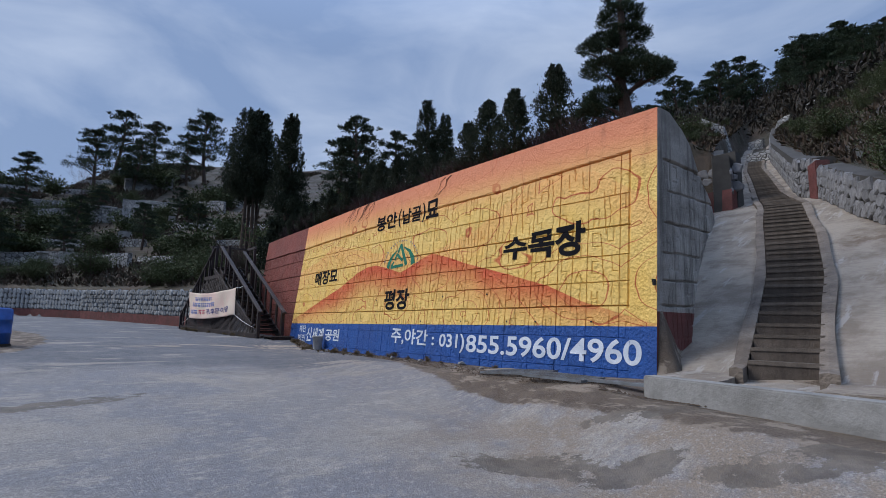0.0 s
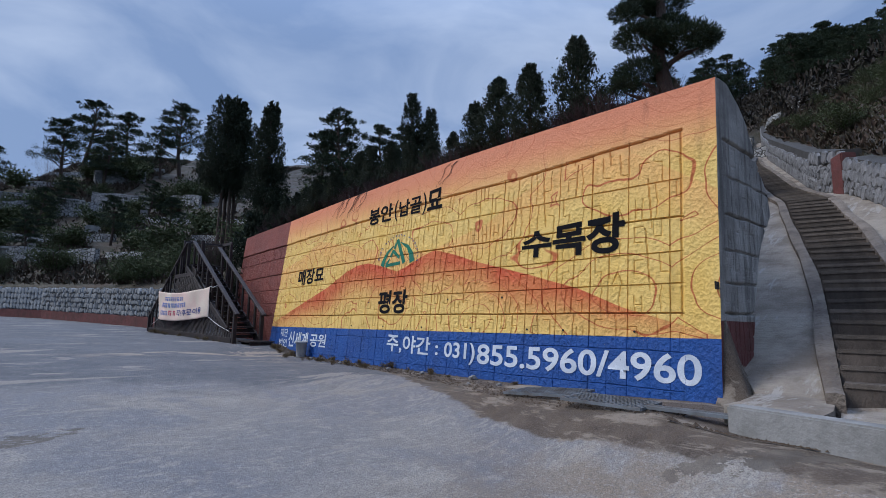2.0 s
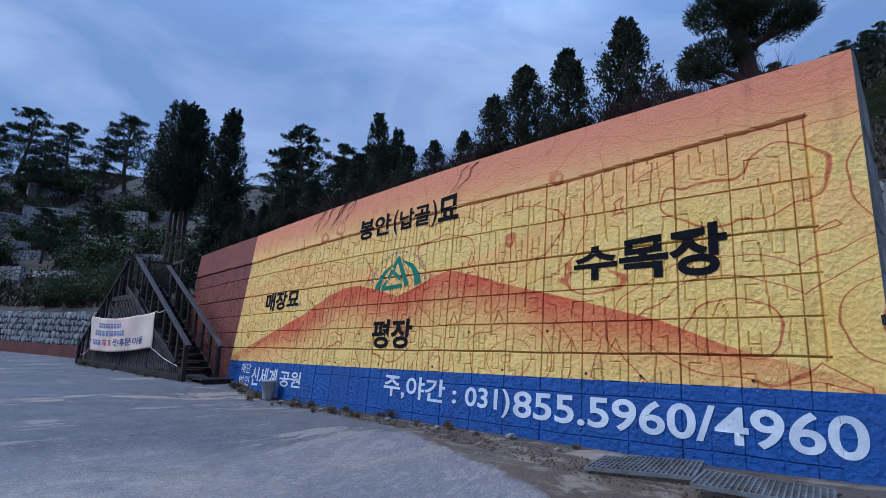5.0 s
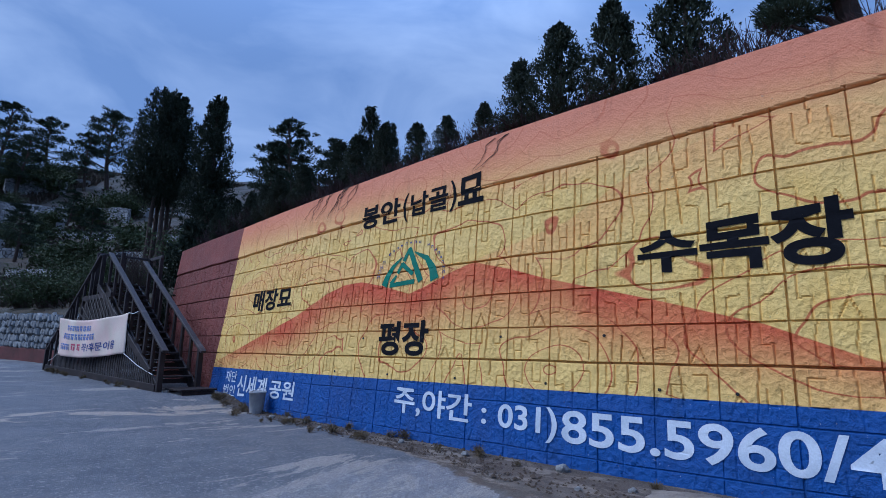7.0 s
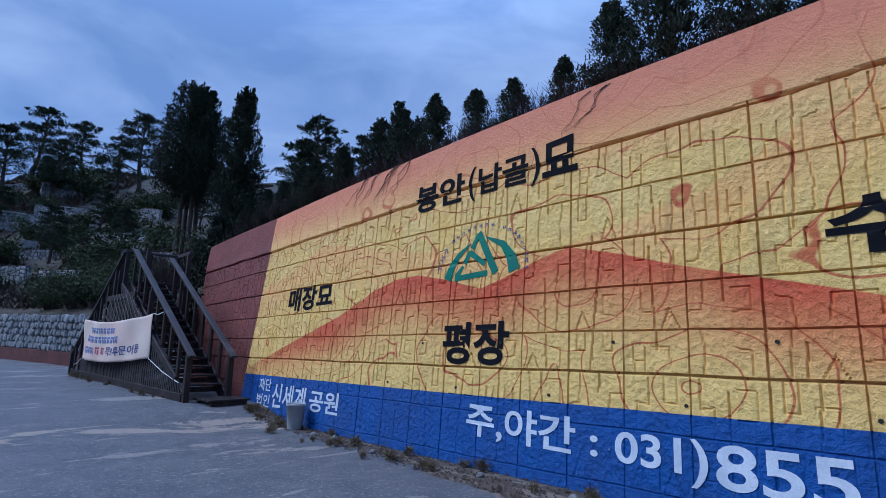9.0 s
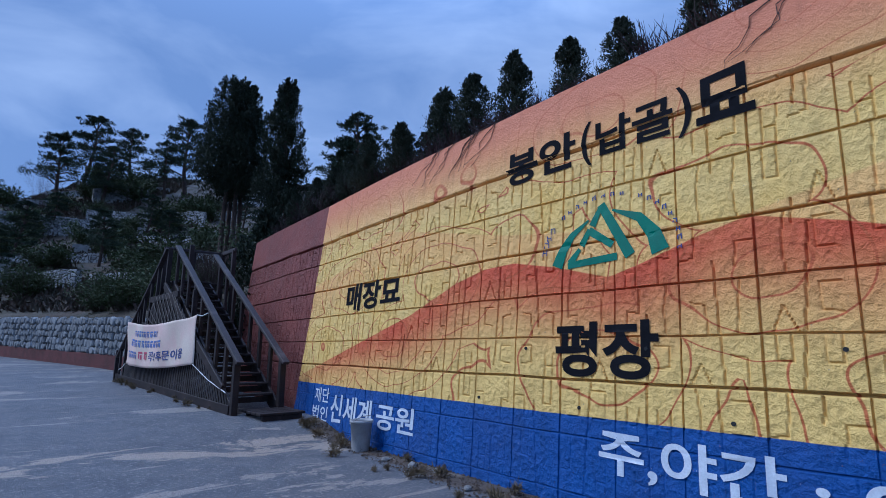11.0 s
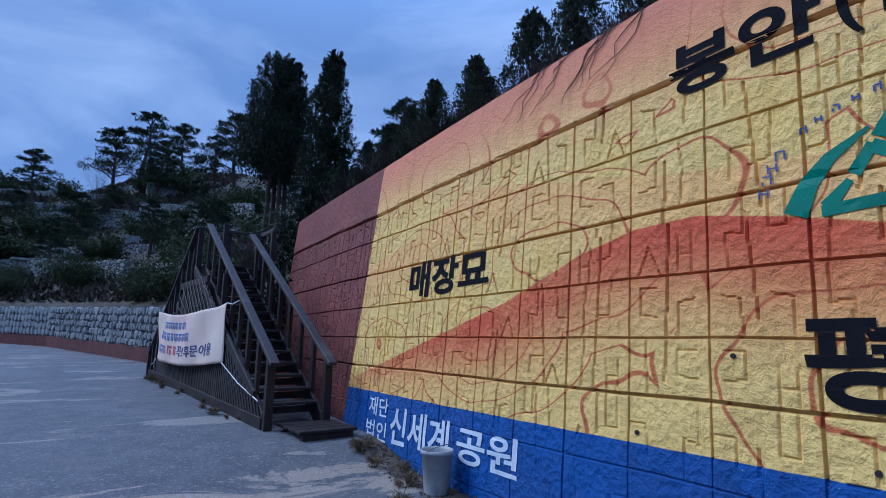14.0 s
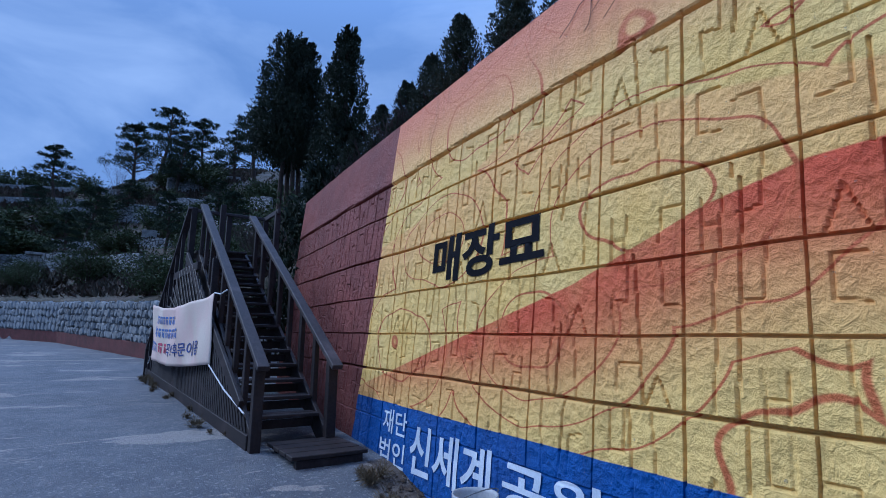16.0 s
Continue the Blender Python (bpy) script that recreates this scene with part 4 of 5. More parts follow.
timber("base_board", (side_x(17.8), 17.8, float(road_z(17.8)) + 0.08), (side_x(26.6), 26.6, float(road_z(26.6)) + 0.08), 0.05, 0.2)
y = 17.9
while y < 27.5:
    z0 = float(road_z(y)) + 0.1
    hits = [y + s * 0.04 for s in range(0, 60) if z0 + s * 0.04 * 1.5 < skirt_top(y + s * 0.04)]
    yy = hits[-1] if hits else y
    if yy - y > 0.1 and yy < 26.6:
        timber("slat", (side_x(y), y, z0), (side_x(yy), yy, z0 + (yy - y) * 1.5), 0.02, 0.055)
    y += 0.13
for k in range(14):
    y = 20.6 + k * 0.26
    timber("lattice", (side_x(y) - 0.03, y, 2.35), (side_x(y + 0.9) - 0.03, y + 0.9, max(2.4, min(3.4, skirt_top(y + 0.9)))), 0.02, 0.04)
for yy in (20.3, 22.5, 24.6):
    timber("post", (side_x(yy) + 0.05, yy, 0.7), (side_x(yy) + 0.05, yy, min(rail_z(yy), far_rail(yy))), 0.1, 0.1)
timber("ledger", (side_x(21.3), 21.3, 3.05), (side_x(23.6), 23.6, 3.05), 0.06, 0.14)
timber("ledger", (side_x(18.2), 18.2, 1.1), (side_x(22.5), 22.5, 3.35), 0.05, 0.16)

# banner tied to the slatted side
BA, BB = Vector((6.36, 19.75, 0)), Vector((6.08, 25.0, 0))
banner = thing("banner", (6.2, 22.3, 1.4), "pale pink cloth banner with blue handwriting tied to the slats", "banner")
BO = Vector((6.2, 22.3, 1.4))


def cloth_at(u, v, proud=0.0):
    """u from the near edge to the far one, v from the bottom up."""
    p = BA + (BB - BA) * u
    zt = 2.50 + 0.02 * u - 0.30 * math.sin(math.pi * u) * 0.45
    zb = 1.50 - 0.10 * u - 0.20 * math.sin(math.pi * u) * 0.5
    bulge = 0.10 * math.sin(math.pi * u) + 0.025 * math.sin(u * 17 + v * 3) + 0.015 * math.sin(u * 31 - v * 5)
    return Vector((p.x - bulge - proud, p.y, zb + v * (zt - zb))) - BO


US, VS = np.meshgrid(np.linspace(0, 1, 60), np.linspace(0, 1, 20), indexing="ij")
pts = np.array([cloth_at(u, v)[:] for u, v in zip(US.ravel(), VS.ravel())]).reshape(60, 20, 3)
sheet = grid_mesh("cloth", pts[..., 0], pts[..., 1], pts[..., 2], M["cloth"], banner)
sol = sheet.modifiers.new("thick", "SOLIDIFY")
sol.thickness = 0.004


def on_banner(text, u0, u1, v0, v1, material, bold=0.015):
    cu = bpy.data.curves.new("t", "FONT")
    cu.body, cu.size, cu.offset, cu.resolution_u = text, 1.0, bold, 2
    ob = new("t", cu)
    me = bpy.data.meshes.new_from_object(ob.evaluated_get(bpy.context.evaluated_depsgraph_get()))
    bpy.data.objects.remove(ob)
    bm = bmesh.new()
    bm.from_mesh(me)
    co = np.array([v.co[:] for v in bm.verts])
    lo, hi = co.min(0), co.max(0)
    for v in bm.verts:
        a, b = (v.co.x - lo[0]) / (hi[0] - lo[0]), (v.co.y - lo[1]) / (hi[1] - lo[1])
        v.co = cloth_at(u0 + a * (u1 - u0), v0 + b * (v1 - v0), 0.012)
    part("writing", bm, material, banner)


def bars(n, u0, u1, v0, v1, material):
    bm = bmesh.new()
    w = (u0 - u1) / n
    for k in range(n):
        for a, b, c, d in ((0.05, 0.75, 0.75, 1.0), (0.1, 0.3, 0.1, 0.7), (0.45, 0.7, 0.0, 0.6)):
            q = [cloth_at(u0 - (k + s) * w, v0 + t * (v1 - v0), 0.012) for s, t in ((a, c), (b, c), (b, d), (a, d))]
            bm.faces.new([bm.verts.new(p) for p in q])
    part("writing", bm, material, banner)


bars(10, 0.84, 0.42, 0.70, 0.84, M["inkblue"])
bars(12, 0.90, 0.34, 0.46, 0.62, M["inkblue"])
bars(5, 0.92, 0.72, 0.18, 0.34, M["inkblue"])
on_banner("꼭!후문이용", 0.52, 0.10, 0.16, 0.38, M["inkdark"])
bars(2, 0.70, 0.56, 0.18, 0.36, M["inkred"])
for a, b in (((6.34, 19.75, 2.5), (6.42, 19.3, 2.52)), ((6.34, 19.75, 1.5), (6.44, 18.0, 1.05)), ((6.08, 25.0, 2.5), (6.2, 25.6, 2.5)), ((6.08, 25.0, 1.4), (6.15, 26.2, 1.2))):
    bm = bmesh.new()
    tube(bm, [Vector(a) - BO, (Vector(a) + Vector(b)) / 2 - BO - Vector((0, 0, 0.04)), Vector(b) - BO], [0.01, 0.01, 0.01], 6)
    part("cord", bm, M["cord"], banner)


# ---- low stone revetment along the road ----
SWL = [(7.45, 27.2), (7.1, 30), (5.85, 35), (3.8, 42.5), (1.2, 46.8), (-3, 50.3), (-10, 53.8), (-30, 61.5)]


def along_line(line, step):
    """Points every step metres along a line, with the direction there."""
    out = []
    for (ax, ay), (bx, by) in zip(line, line[1:]):
        ln = math.hypot(bx - ax, by - ay)
        out += [(ax + (bx - ax) * k / max(1, round(ln / step)), ay + (by - ay) * k / max(1, round(ln / step)), math.atan2(by - ay, bx - ax)) for k in range(max(1, round(ln / step)))]
    return out


def stone_mesh(seed):
    rng = random.Random(seed)
    bm = bmesh.new()
    n = rng.choice((5, 6, 6, 7))
    ang = sorted((k + rng.uniform(-0.3, 0.3)) * 2 * math.pi / n for k in range(n))
    rim = [(0.5 * math.cos(a) * rng.uniform(0.85, 1.1), 0.5 * math.sin(a) * rng.uniform(0.85, 1.1)) for a in ang]
    back = [bm.verts.new((px, 0.0, pz)) for px, pz in rim]
    mid = [bm.verts.new((px * 0.97, 0.75, pz * 0.97)) for px, pz in rim]
    front = [bm.verts.new((px * 0.72, 1.0 + rng.uniform(-0.1, 0.1), pz * 0.72)) for px, pz in rim]
    for r0, r1 in ((back, mid), (mid, front)):
        for j in range(n):
            bm.faces.new((r0[j], r0[(j + 1) % n], r1[(j + 1) % n], r1[j]))
    bm.faces.new(front)
    bmesh.ops.recalc_face_normals(bm, faces=bm.faces)
    me = bpy.data.meshes.new("stone")
    bm.to_mesh(me)
    bm.free()
    me.materials.append(M["stone"])
    return me


STONES = [stone_mesh(k) for k in range(8)]
stone_wall = thing("wall_stone", (7.1, 30, 1.0), "low revetment of slanted grey rubble stones on a red-painted foot", "wall")
tagged(stone_wall, kind="structure")
bm, bm2 = bmesh.new(), bmesh.new()
pr, pr2 = [], []
for px, py, a in along_line(SWL, 0.8) + [(-30, 61.5, 2.8)]:
    nx, ny = -math.sin(a), math.cos(a)
    z0 = float(road_z(py))
    ring = [(0.0, -0.3), (0.12, 1.85), (-0.4, 1.9), (-0.6, -0.3)]
    pr.append([bm.verts.new((px + nx * o - 7.1, py + ny * o - 30, z0 + h - 1)) for o, h in ring])
    ring2 = [(0.10, -0.3), (0.16, 0.5), (0.02, 0.55)]
    pr2.append([bm2.verts.new((px + nx * o - 7.1, py + ny * o - 30, z0 + h - 1)) for o, h in ring2])
for b, rr in ((bm, pr), (bm2, pr2)):
    n = len(rr[0])
    for r0, r1 in zip(rr, rr[1:]):
        for j in range(n - (n == 3)):
            b.faces.new((r0[j], r0[(j + 1) % n], r1[(j + 1) % n], r1[j]))
    bmesh.ops.recalc_face_normals(b, faces=b.faces)
part("wall_core", bm, M["mortar"], stone_wall)
part("painted_foot", bm2, M["redpaint"], stone_wall, "dark red painted foot")
rng = random.Random(5)
count = 0
for row in range(5):
    for px, py, a in along_line(SWL[:4], 0.25):
        z0 = float(road_z(py)) + 0.64 + row * 0.275 + rng.uniform(-0.03, 0.03)
        if count >= 330:
            break
        ob = new("stone", STONES[rng.randrange(8)])
        ob.parent = stone_wall
        off = 0.02
        nx, ny = -math.sin(a), math.cos(a)
        jitter = rng.uniform(-0.05, 0.05) + 0.12 * (row % 2)
        ob.matrix_basis = Matrix.Translation((px + math.cos(a) * jitter + nx * off - 7.1, py + math.sin(a) * jitter + ny * off - 30, z0 - 1)) @ Matrix.Rotation(a, 4, "Z") @ Matrix.Rotation(0.42 + rng.uniform(-0.25, 0.25), 4, "Y") @ Matrix.Diagonal((0.27 * rng.uniform(0.75, 1.15), 0.16 * rng.uniform(0.7, 1.2), 0.36 * rng.uniform(0.8, 1.15), 1))
        count += 1


far = bmesh.new()
for row in range(4):
    for px, py, a in along_line(SWL[3:], 0.30):
        nx, ny = -math.sin(a), math.cos(a)
        m = Matrix.Translation((px + nx * 0.03 - 7.1, py + ny * 0.03 - 30, float(road_z(py)) + 0.68 + row * 0.33 + rng.uniform(-0.04, 0.04) - 1)) @ Matrix.Rotation(a, 4, "Z") @ Matrix.Rotation(0.42 + rng.uniform(-0.25, 0.25), 4, "Y") @ Matrix.Diagonal((0.33, 0.16, 0.46, 1))
        me = STONES[rng.randrange(8)].copy()
        me.transform(m)
        far.from_mesh(me)
        bpy.data.meshes.remove(me)
tagged(part("stonework", far, M["stone"], stone_wall), kind="stuff")


# ---- revetments on the slopes ----
def revetment(line, height, mat="rubble", label="dry-stone terrace revetment of grey and cream rubble", sink=0.4):
    ax, ay = line[0]
    z0 = float(ground_z(ax, ay))
    th = thing("terrace_wall", (ax, ay, z0), label, "wall", "terrace walls on the hill")
    bm, rr = bmesh.new(), []
    seq = along_line(line, 1.0) + [(line[-1][0], line[-1][1], 0)]
    for k, (px, py, a) in enumerate(seq):
        a = seq[k - 1][2] if k == len(seq) - 1 else a
        nx, ny = -math.sin(a), math.cos(a)
        z = float(ground_z(px, py))
        h = height * (1 + 0.06 * math.sin(k * 1.3))
        rr.append([bm.verts.new((px + nx * o - ax, py + ny * o - ay, z + dz - z0)) for o, dz in ((0.05, -sink), (-0.08, h), (-0.5, h + 0.04), (-0.55, -sink))])
    for r0, r1 in zip(rr, rr[1:]):
        for j in range(4):
            bm.faces.new((r0[j], r0[(j + 1) % 4], r1[(j + 1) % 4], r1[j]))
    bm.faces.new(rr[0])
    bm.faces.new(rr[-1][::-1])
    bmesh.ops.recalc_face_normals(bm, faces=bm.faces)
    part("stonework", bm, M[mat], th)
    return th


def contour(d0, s0, s1, n=9):
    """A line at one depth behind the front line, between two stretches along it."""
    pts = []
    for s in np.linspace(s0, s1, n):
        k = int(np.clip(np.searchsorted(ARC, s) - 1, 0, len(ARC) - 2))
        f = (s - ARC[k]) / (ARC[k + 1] - ARC[k])
        p = FRONT[k] + (FRONT[k + 1] - FRONT[k]) * f
        t = (FRONT[k + 1] - FRONT[k]) / (ARC[k + 1] - ARC[k])
        pts.append((p[0] + t[1] * d0, p[1] - t[0] * d0))
    return pts


ARC = np.concatenate([[0], np.cumsum(np.hypot(*np.diff(FRONT, axis=0).T))])
S = lambda y: float(np.interp(y, FRONT[:, 1], ARC))
for line, h in (([(-2, 56), (1.2, 54.9), (4.5, 52), (7, 49)], 1.2), ([(1, 72.5), (7.3, 71.6), (10, 70)], 1.7), ([(10, 78), (16.9, 73), (20, 69)], 1.7), ([(12, 92.5), (19, 94)], 2.2),
                ([(27, 84.5), (34, 81)], 2.0), ([(30, 93), (38, 88)], 2.2), ([(-4, 130), (8, 128)], 2.0)):
    revetment(line[::-1], h)
for d0, ya, yb, h in ((7, 31, 47, 0.9), (13, 33, 52, 1.1), (20, 34, 60, 1.0), (28, 30, 58, 1.3), (38, 30, 62, 1.2), (50, 28, 60, 1.2), (62, 30, 58, 1.3), (18, 24, 30, 1.2), (30, 12, 20, 1.2), (44, 13, 19, 1.3)):
    for part_a, part_b in ((0.0, 0.22), (0.34, 0.58), (0.74, 0.95)):
        revetment(contour(d0, S(ya + (yb - ya) * part_a), S(ya + (yb - ya) * part_b), 5), 0.7 * h)

# walls beside the hillside stair
def course(line, rows, size, low, parent, org, rng, lean=0.15, every=1.0):
    """Rubble stones laid along a line, each an object of its own."""
    for row in range(rows):
        for px, py, a in along_line(line, size * 0.86):
            if rng.random() > every:
                continue
            jit = rng.uniform(-0.06, 0.06) + 0.5 * size * (row % 2)
            ob = new("stone", PALE[rng.randrange(8)])
            ob.parent = parent
            ob.matrix_basis = Matrix.Translation((px + math.cos(a) * jit + 0.02 * math.sin(a) - org[0], py + math.sin(a) * jit - 0.02 * math.cos(a) - org[1], float(gully_z(px)) + low + row * size * 0.72 + rng.uniform(-0.04, 0.04) - org[2])) @ Matrix.Rotation(a, 4, "Z") @ Matrix.Rotation(lean + rng.uniform(-0.3, 0.3), 4, "Y") @ Matrix.Diagonal((size * rng.uniform(1.05, 1.3), 0.10, size * 0.86 * rng.uniform(1.0, 1.25), 1))


PALE = []
for me in STONES:
    me = me.copy()
    me.materials.clear()
    me.materials.append(M["palestone"])
    PALE.append(me)


def backing(line, low, high, parent, org, mat="mortar", name="wall_core"):
    """The mass behind a course of stones."""
    bm, rr = bmesh.new(), []
    seq = along_line(line, 0.7)
    seq.append((*line[-1], seq[-1][2]))
    for px, py, a in seq:
        nx, ny, z = -math.sin(a), math.cos(a), float(gully_z(px))
        rr.append([bm.verts.new((px + nx * o - org[0], py + ny * o - org[1], z + h - org[2])) for o, h in ((0.03, low - 0.5), (0.0, high), (-0.55, high + 0.03), (-0.6, low - 0.5))])
    for r0, r1 in zip(rr, rr[1:]):
        for j in range(4):
            bm.faces.new((r0[j], r0[(j + 1) % 4], r1[(j + 1) % 4], r1[j]))
    bm.faces.new(rr[0])
    bm.faces.new(rr[-1][::-1])
    bmesh.ops.recalc_face_normals(bm, faces=bm.faces)
    return part(name, bm, M[mat], parent)


rng = random.Random(44)
RW = [(x, float(gully(x) - right_edge(x))) for x in (13.5, 14.8, 16, 17.6, 19.1, 20.2, 22, 25, 28, 36, 46, 58)]
RO = (19.0, 4.8, 5.2)
right_wall = thing("rubble_wall", RO, "pale grey rubble retaining wall with a red-painted pier beside the stair", "wall")
backing(RW[:5], 0.0, 1.12, right_wall, RO)
backing(RW[4:], 0.0, 1.38, right_wall, RO)
course(RW[:5], 2, 0.32, 0.18, right_wall, RO, rng, 0.4)
course(RW[:5], 2, 0.42, 0.66, right_wall, RO, rng, 0.0)
course(RW[4:7], 4, 0.30, 0.2, right_wall, RO, rng, 0.5)
course(RW[4:7], 1, 0.45, 1.15, right_wall, RO, rng, 0.0)
course(RW[6:10], 4, 0.36, 0.2, right_wall, RO, rng, 0.2)
course(RW[9:], 3, 0.52, 0.25, right_wall, RO, rng, 0.2)
bm = bmesh.new()
box(bm, (-0.32, -0.2, -0.3), (0.32, 0.2, 1.02), 0.03)
pier = part("painted_pier", bm, M["redpaint"], right_wall, "red-painted block in the rubble wall")
pier.matrix_basis = pose(19.15 - RO[0], 4.72 - RO[1], float(gully_z(19.1)) + 0.2 - RO[2], 0, 0, 35)

LO = (19.5, 7.4, 5.4)
left_wall = thing("rubble_wall", LO, "pale grey rubble wall in two tiers on a dark red foot", "wall")
front = [(19.45, 7.45), (19.35, 9.0), (19.3, 10.6)]
flank = [(27.0, float(gully(27.0)) + 1.62), (23.0, float(gully(23.0)) + 1.6), (19.55, 7.5)]
backing(front, -0.3, 0.85, left_wall, LO, "redpaint", "painted_foot")
backing([(x + 0.55, y) for x, y in front], 0.5, 2.2, left_wall, LO)
backing(flank, -0.3, 2.1, left_wall, LO)
course([(x + 0.5, y) for x, y in front], 3, 0.42, 0.9, left_wall, LO, rng, 0.0)
course(flank, 4, 0.42, 0.4, left_wall, LO, rng, 0.1)
panel_org = (36.0, 13.5, 11.8)
slab = thing("white_slab", panel_org, "white cast slab leaning along the edge of the stair path", "slab")
bm = bmesh.new()
beam(bm, (-1.6, -0.4, 0.0), (1.4, 0.45, 0.95), 0.14, 0.9)
part("slab_body", bm, M["white"], slab)


# ---- plants ----
def cypress(name, height, radius, seed, n, leaf, label, trunks=1, bare=0.12, category="cypress", mat="cypress", peaks=1):
    rng = np.random.default_rng(seed)
    th = thing(name, (0, 0, 0), label, category)
    bm = bmesh.new()
    for k in range(trunks):
        a = 6.28 * k / max(trunks, 1)
        o = 0.0 if trunks == 1 else radius * 0.22
        tube(bm, [(o * math.cos(a), o * math.sin(a), -0.3), (o * 0.9 * math.cos(a), o * 0.9 * math.sin(a), height * 0.35), (0.3 * o * math.cos(a), 0.3 * o * math.sin(a), height * 0.93)], [0.028 * height / trunks ** 0.5, 0.02 * height / trunks ** 0.5, 0.004 * height])
    part("trunk", bm, M["bark"], th)
    # sprays gather in upright tufts over a full, pointed crown
    tufts = 90 + int(30 * height ** 0.7)
    places, dirs, sizes = [], [], []
    m = n // tufts
    for b in range(tufts):
        f = bare + (1 - bare) * rng.random() ** 1.15
        u = (f - bare) / (1 - bare)
        prof = min(1.0, (u + 0.10) * 3.6) * (1 - u) ** 0.62
        ang = rng.uniform(0, 6.283)
        r = radius * prof * (rng.uniform(0.0, 0.6) if b % 4 == 0 else rng.uniform(0.62, 1.0))
        c = np.array([r * np.cos(ang), r * np.sin(ang), height * f * 0.93])
        if peaks > 1 and u > 0.45:
            c[:2] += radius * 0.42 * (u - 0.35) * np.array([np.cos(0.6 + 3.14 * (b % peaks)), np.sin(0.6 + 3.14 * (b % peaks))])
        lift = rng.random(m)[:, None]
        out = np.array([0.35 * np.cos(ang), 0.35 * np.sin(ang), 1.0])
        thick = radius * 0.15 * (0.45 + prof)
        places.append(c + lift * out * height * 0.085 + np.clip(rng.normal(size=(m, 3)), -1.7, 1.7) * thick * (1.15 - lift) * np.array([1, 1, 0.9]))
        dirs.append(out + rng.normal(size=(m, 3)) * 0.6)
        sizes.append(np.full(m, leaf) * (1.7 if b % 4 == 0 else 1.0))
    leaf = np.concatenate(sizes)
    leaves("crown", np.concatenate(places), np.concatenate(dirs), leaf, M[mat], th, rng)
    return th


def pine(name, height, spread, seed, n, leaf, label, lean=0.1, pads=9, category="pine"):
    """A pine with a leaning trunk and flat pads of needles on bent limbs."""
    rng = np.random.default_rng(seed)
    th = thing(name, (0, 0, 0), label, category)
    bm = bmesh.new()
    def stem(f):
        return np.array([lean * height * (f + 0.25 * math.sin(5 * f + seed)), 0.5 * lean * height * math.sin(3 * f + seed), height * f])
    fs = np.linspace(0, 0.97, 8)
    tube(bm, [stem(f) - (np.array([0, 0, 0.3]) if f == 0 else 0) for f in fs], [0.03 * height * (1 - 0.85 * f) for f in fs])
    places, dirs = [], []
    for k in range(pads):
        f = 0.30 + 0.70 * (k / (pads - 1)) ** 0.9
        ang = 2.4 * k + rng.uniform(-0.4, 0.4)
        reach = spread * (1.15 - f) ** 0.7 * rng.uniform(0.6, 1.05) * (0.15 if k == pads - 1 else 1)
        a = stem(min(f, 0.97) - 0.05)
        c = stem(min(f, 0.99)) + np.array([reach * math.cos(ang), reach * math.sin(ang), 0.05 * height * rng.uniform(-0.3, 1)])
        tube(bm, [a, (a + c) / 2 + np.array([0, 0, 0.03 * height]), c], [0.010 * height, 0.007 * height, 0.003 * height], 5)
        pad = spread * (0.40 * (1.25 - f) + 0.15)
        m = n // pads
        lumps = rng.normal(size=(13, 3)) * np.array([0.5, 0.5, 0.07]) * pad
        at = lumps[rng.integers(13, size=m)] + rng.normal(size=(m, 3)) * np.array([0.17, 0.17, 0.08]) * pad
        places.append(c + at)
        dirs.append(at / pad + np.array([0, 0, 0.75]) + rng.normal(size=(m, 3)) * 0.6)
    part("trunk", bm, M["bark"], th)
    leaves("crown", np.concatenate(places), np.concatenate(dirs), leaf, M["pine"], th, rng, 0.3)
    return th


def shrub(name, height, radius, seed, n, leaf, label, mat="shrub", category="shrub", twigs=14, wide=0.45):
    rng = np.random.default_rng(seed)
    th = thing(name, (0, 0, 0), label, category)
    bm = bmesh.new()
    places, dirs = [], []
    for k in range(twigs):
        a, r = rng.uniform(0, 6.283), radius * rng.uniform(0.2, 1)
        tip = np.array([r * math.cos(a), r * math.sin(a), height * rng.uniform(0.6, 1.05)])
        mid = tip * 0.5 + rng.normal(size=3) * 0.06 * radius
        tube(bm, [(0.1 * r * math.cos(a), 0.1 * r * math.sin(a), -0.12), mid, tip], [0.012 * height ** 0.5, 0.008 * height ** 0.5, 0.003], 4)
        m = n // twigs
        t = rng.uniform(0.25, 1.05, m)[:, None]
        places.append(tip * t + rng.normal(size=(m, 3)) * radius * 0.16)
        dirs.append(tip / np.linalg.norm(tip) + rng.normal(size=(m, 3)) * 0.8)
    part("stem_bush", bm, M["twig"], th)
    if n:
        leaves("foliage", np.concatenate(places), np.concatenate(dirs), leaf, M[mat], th, rng, wide)
    return th


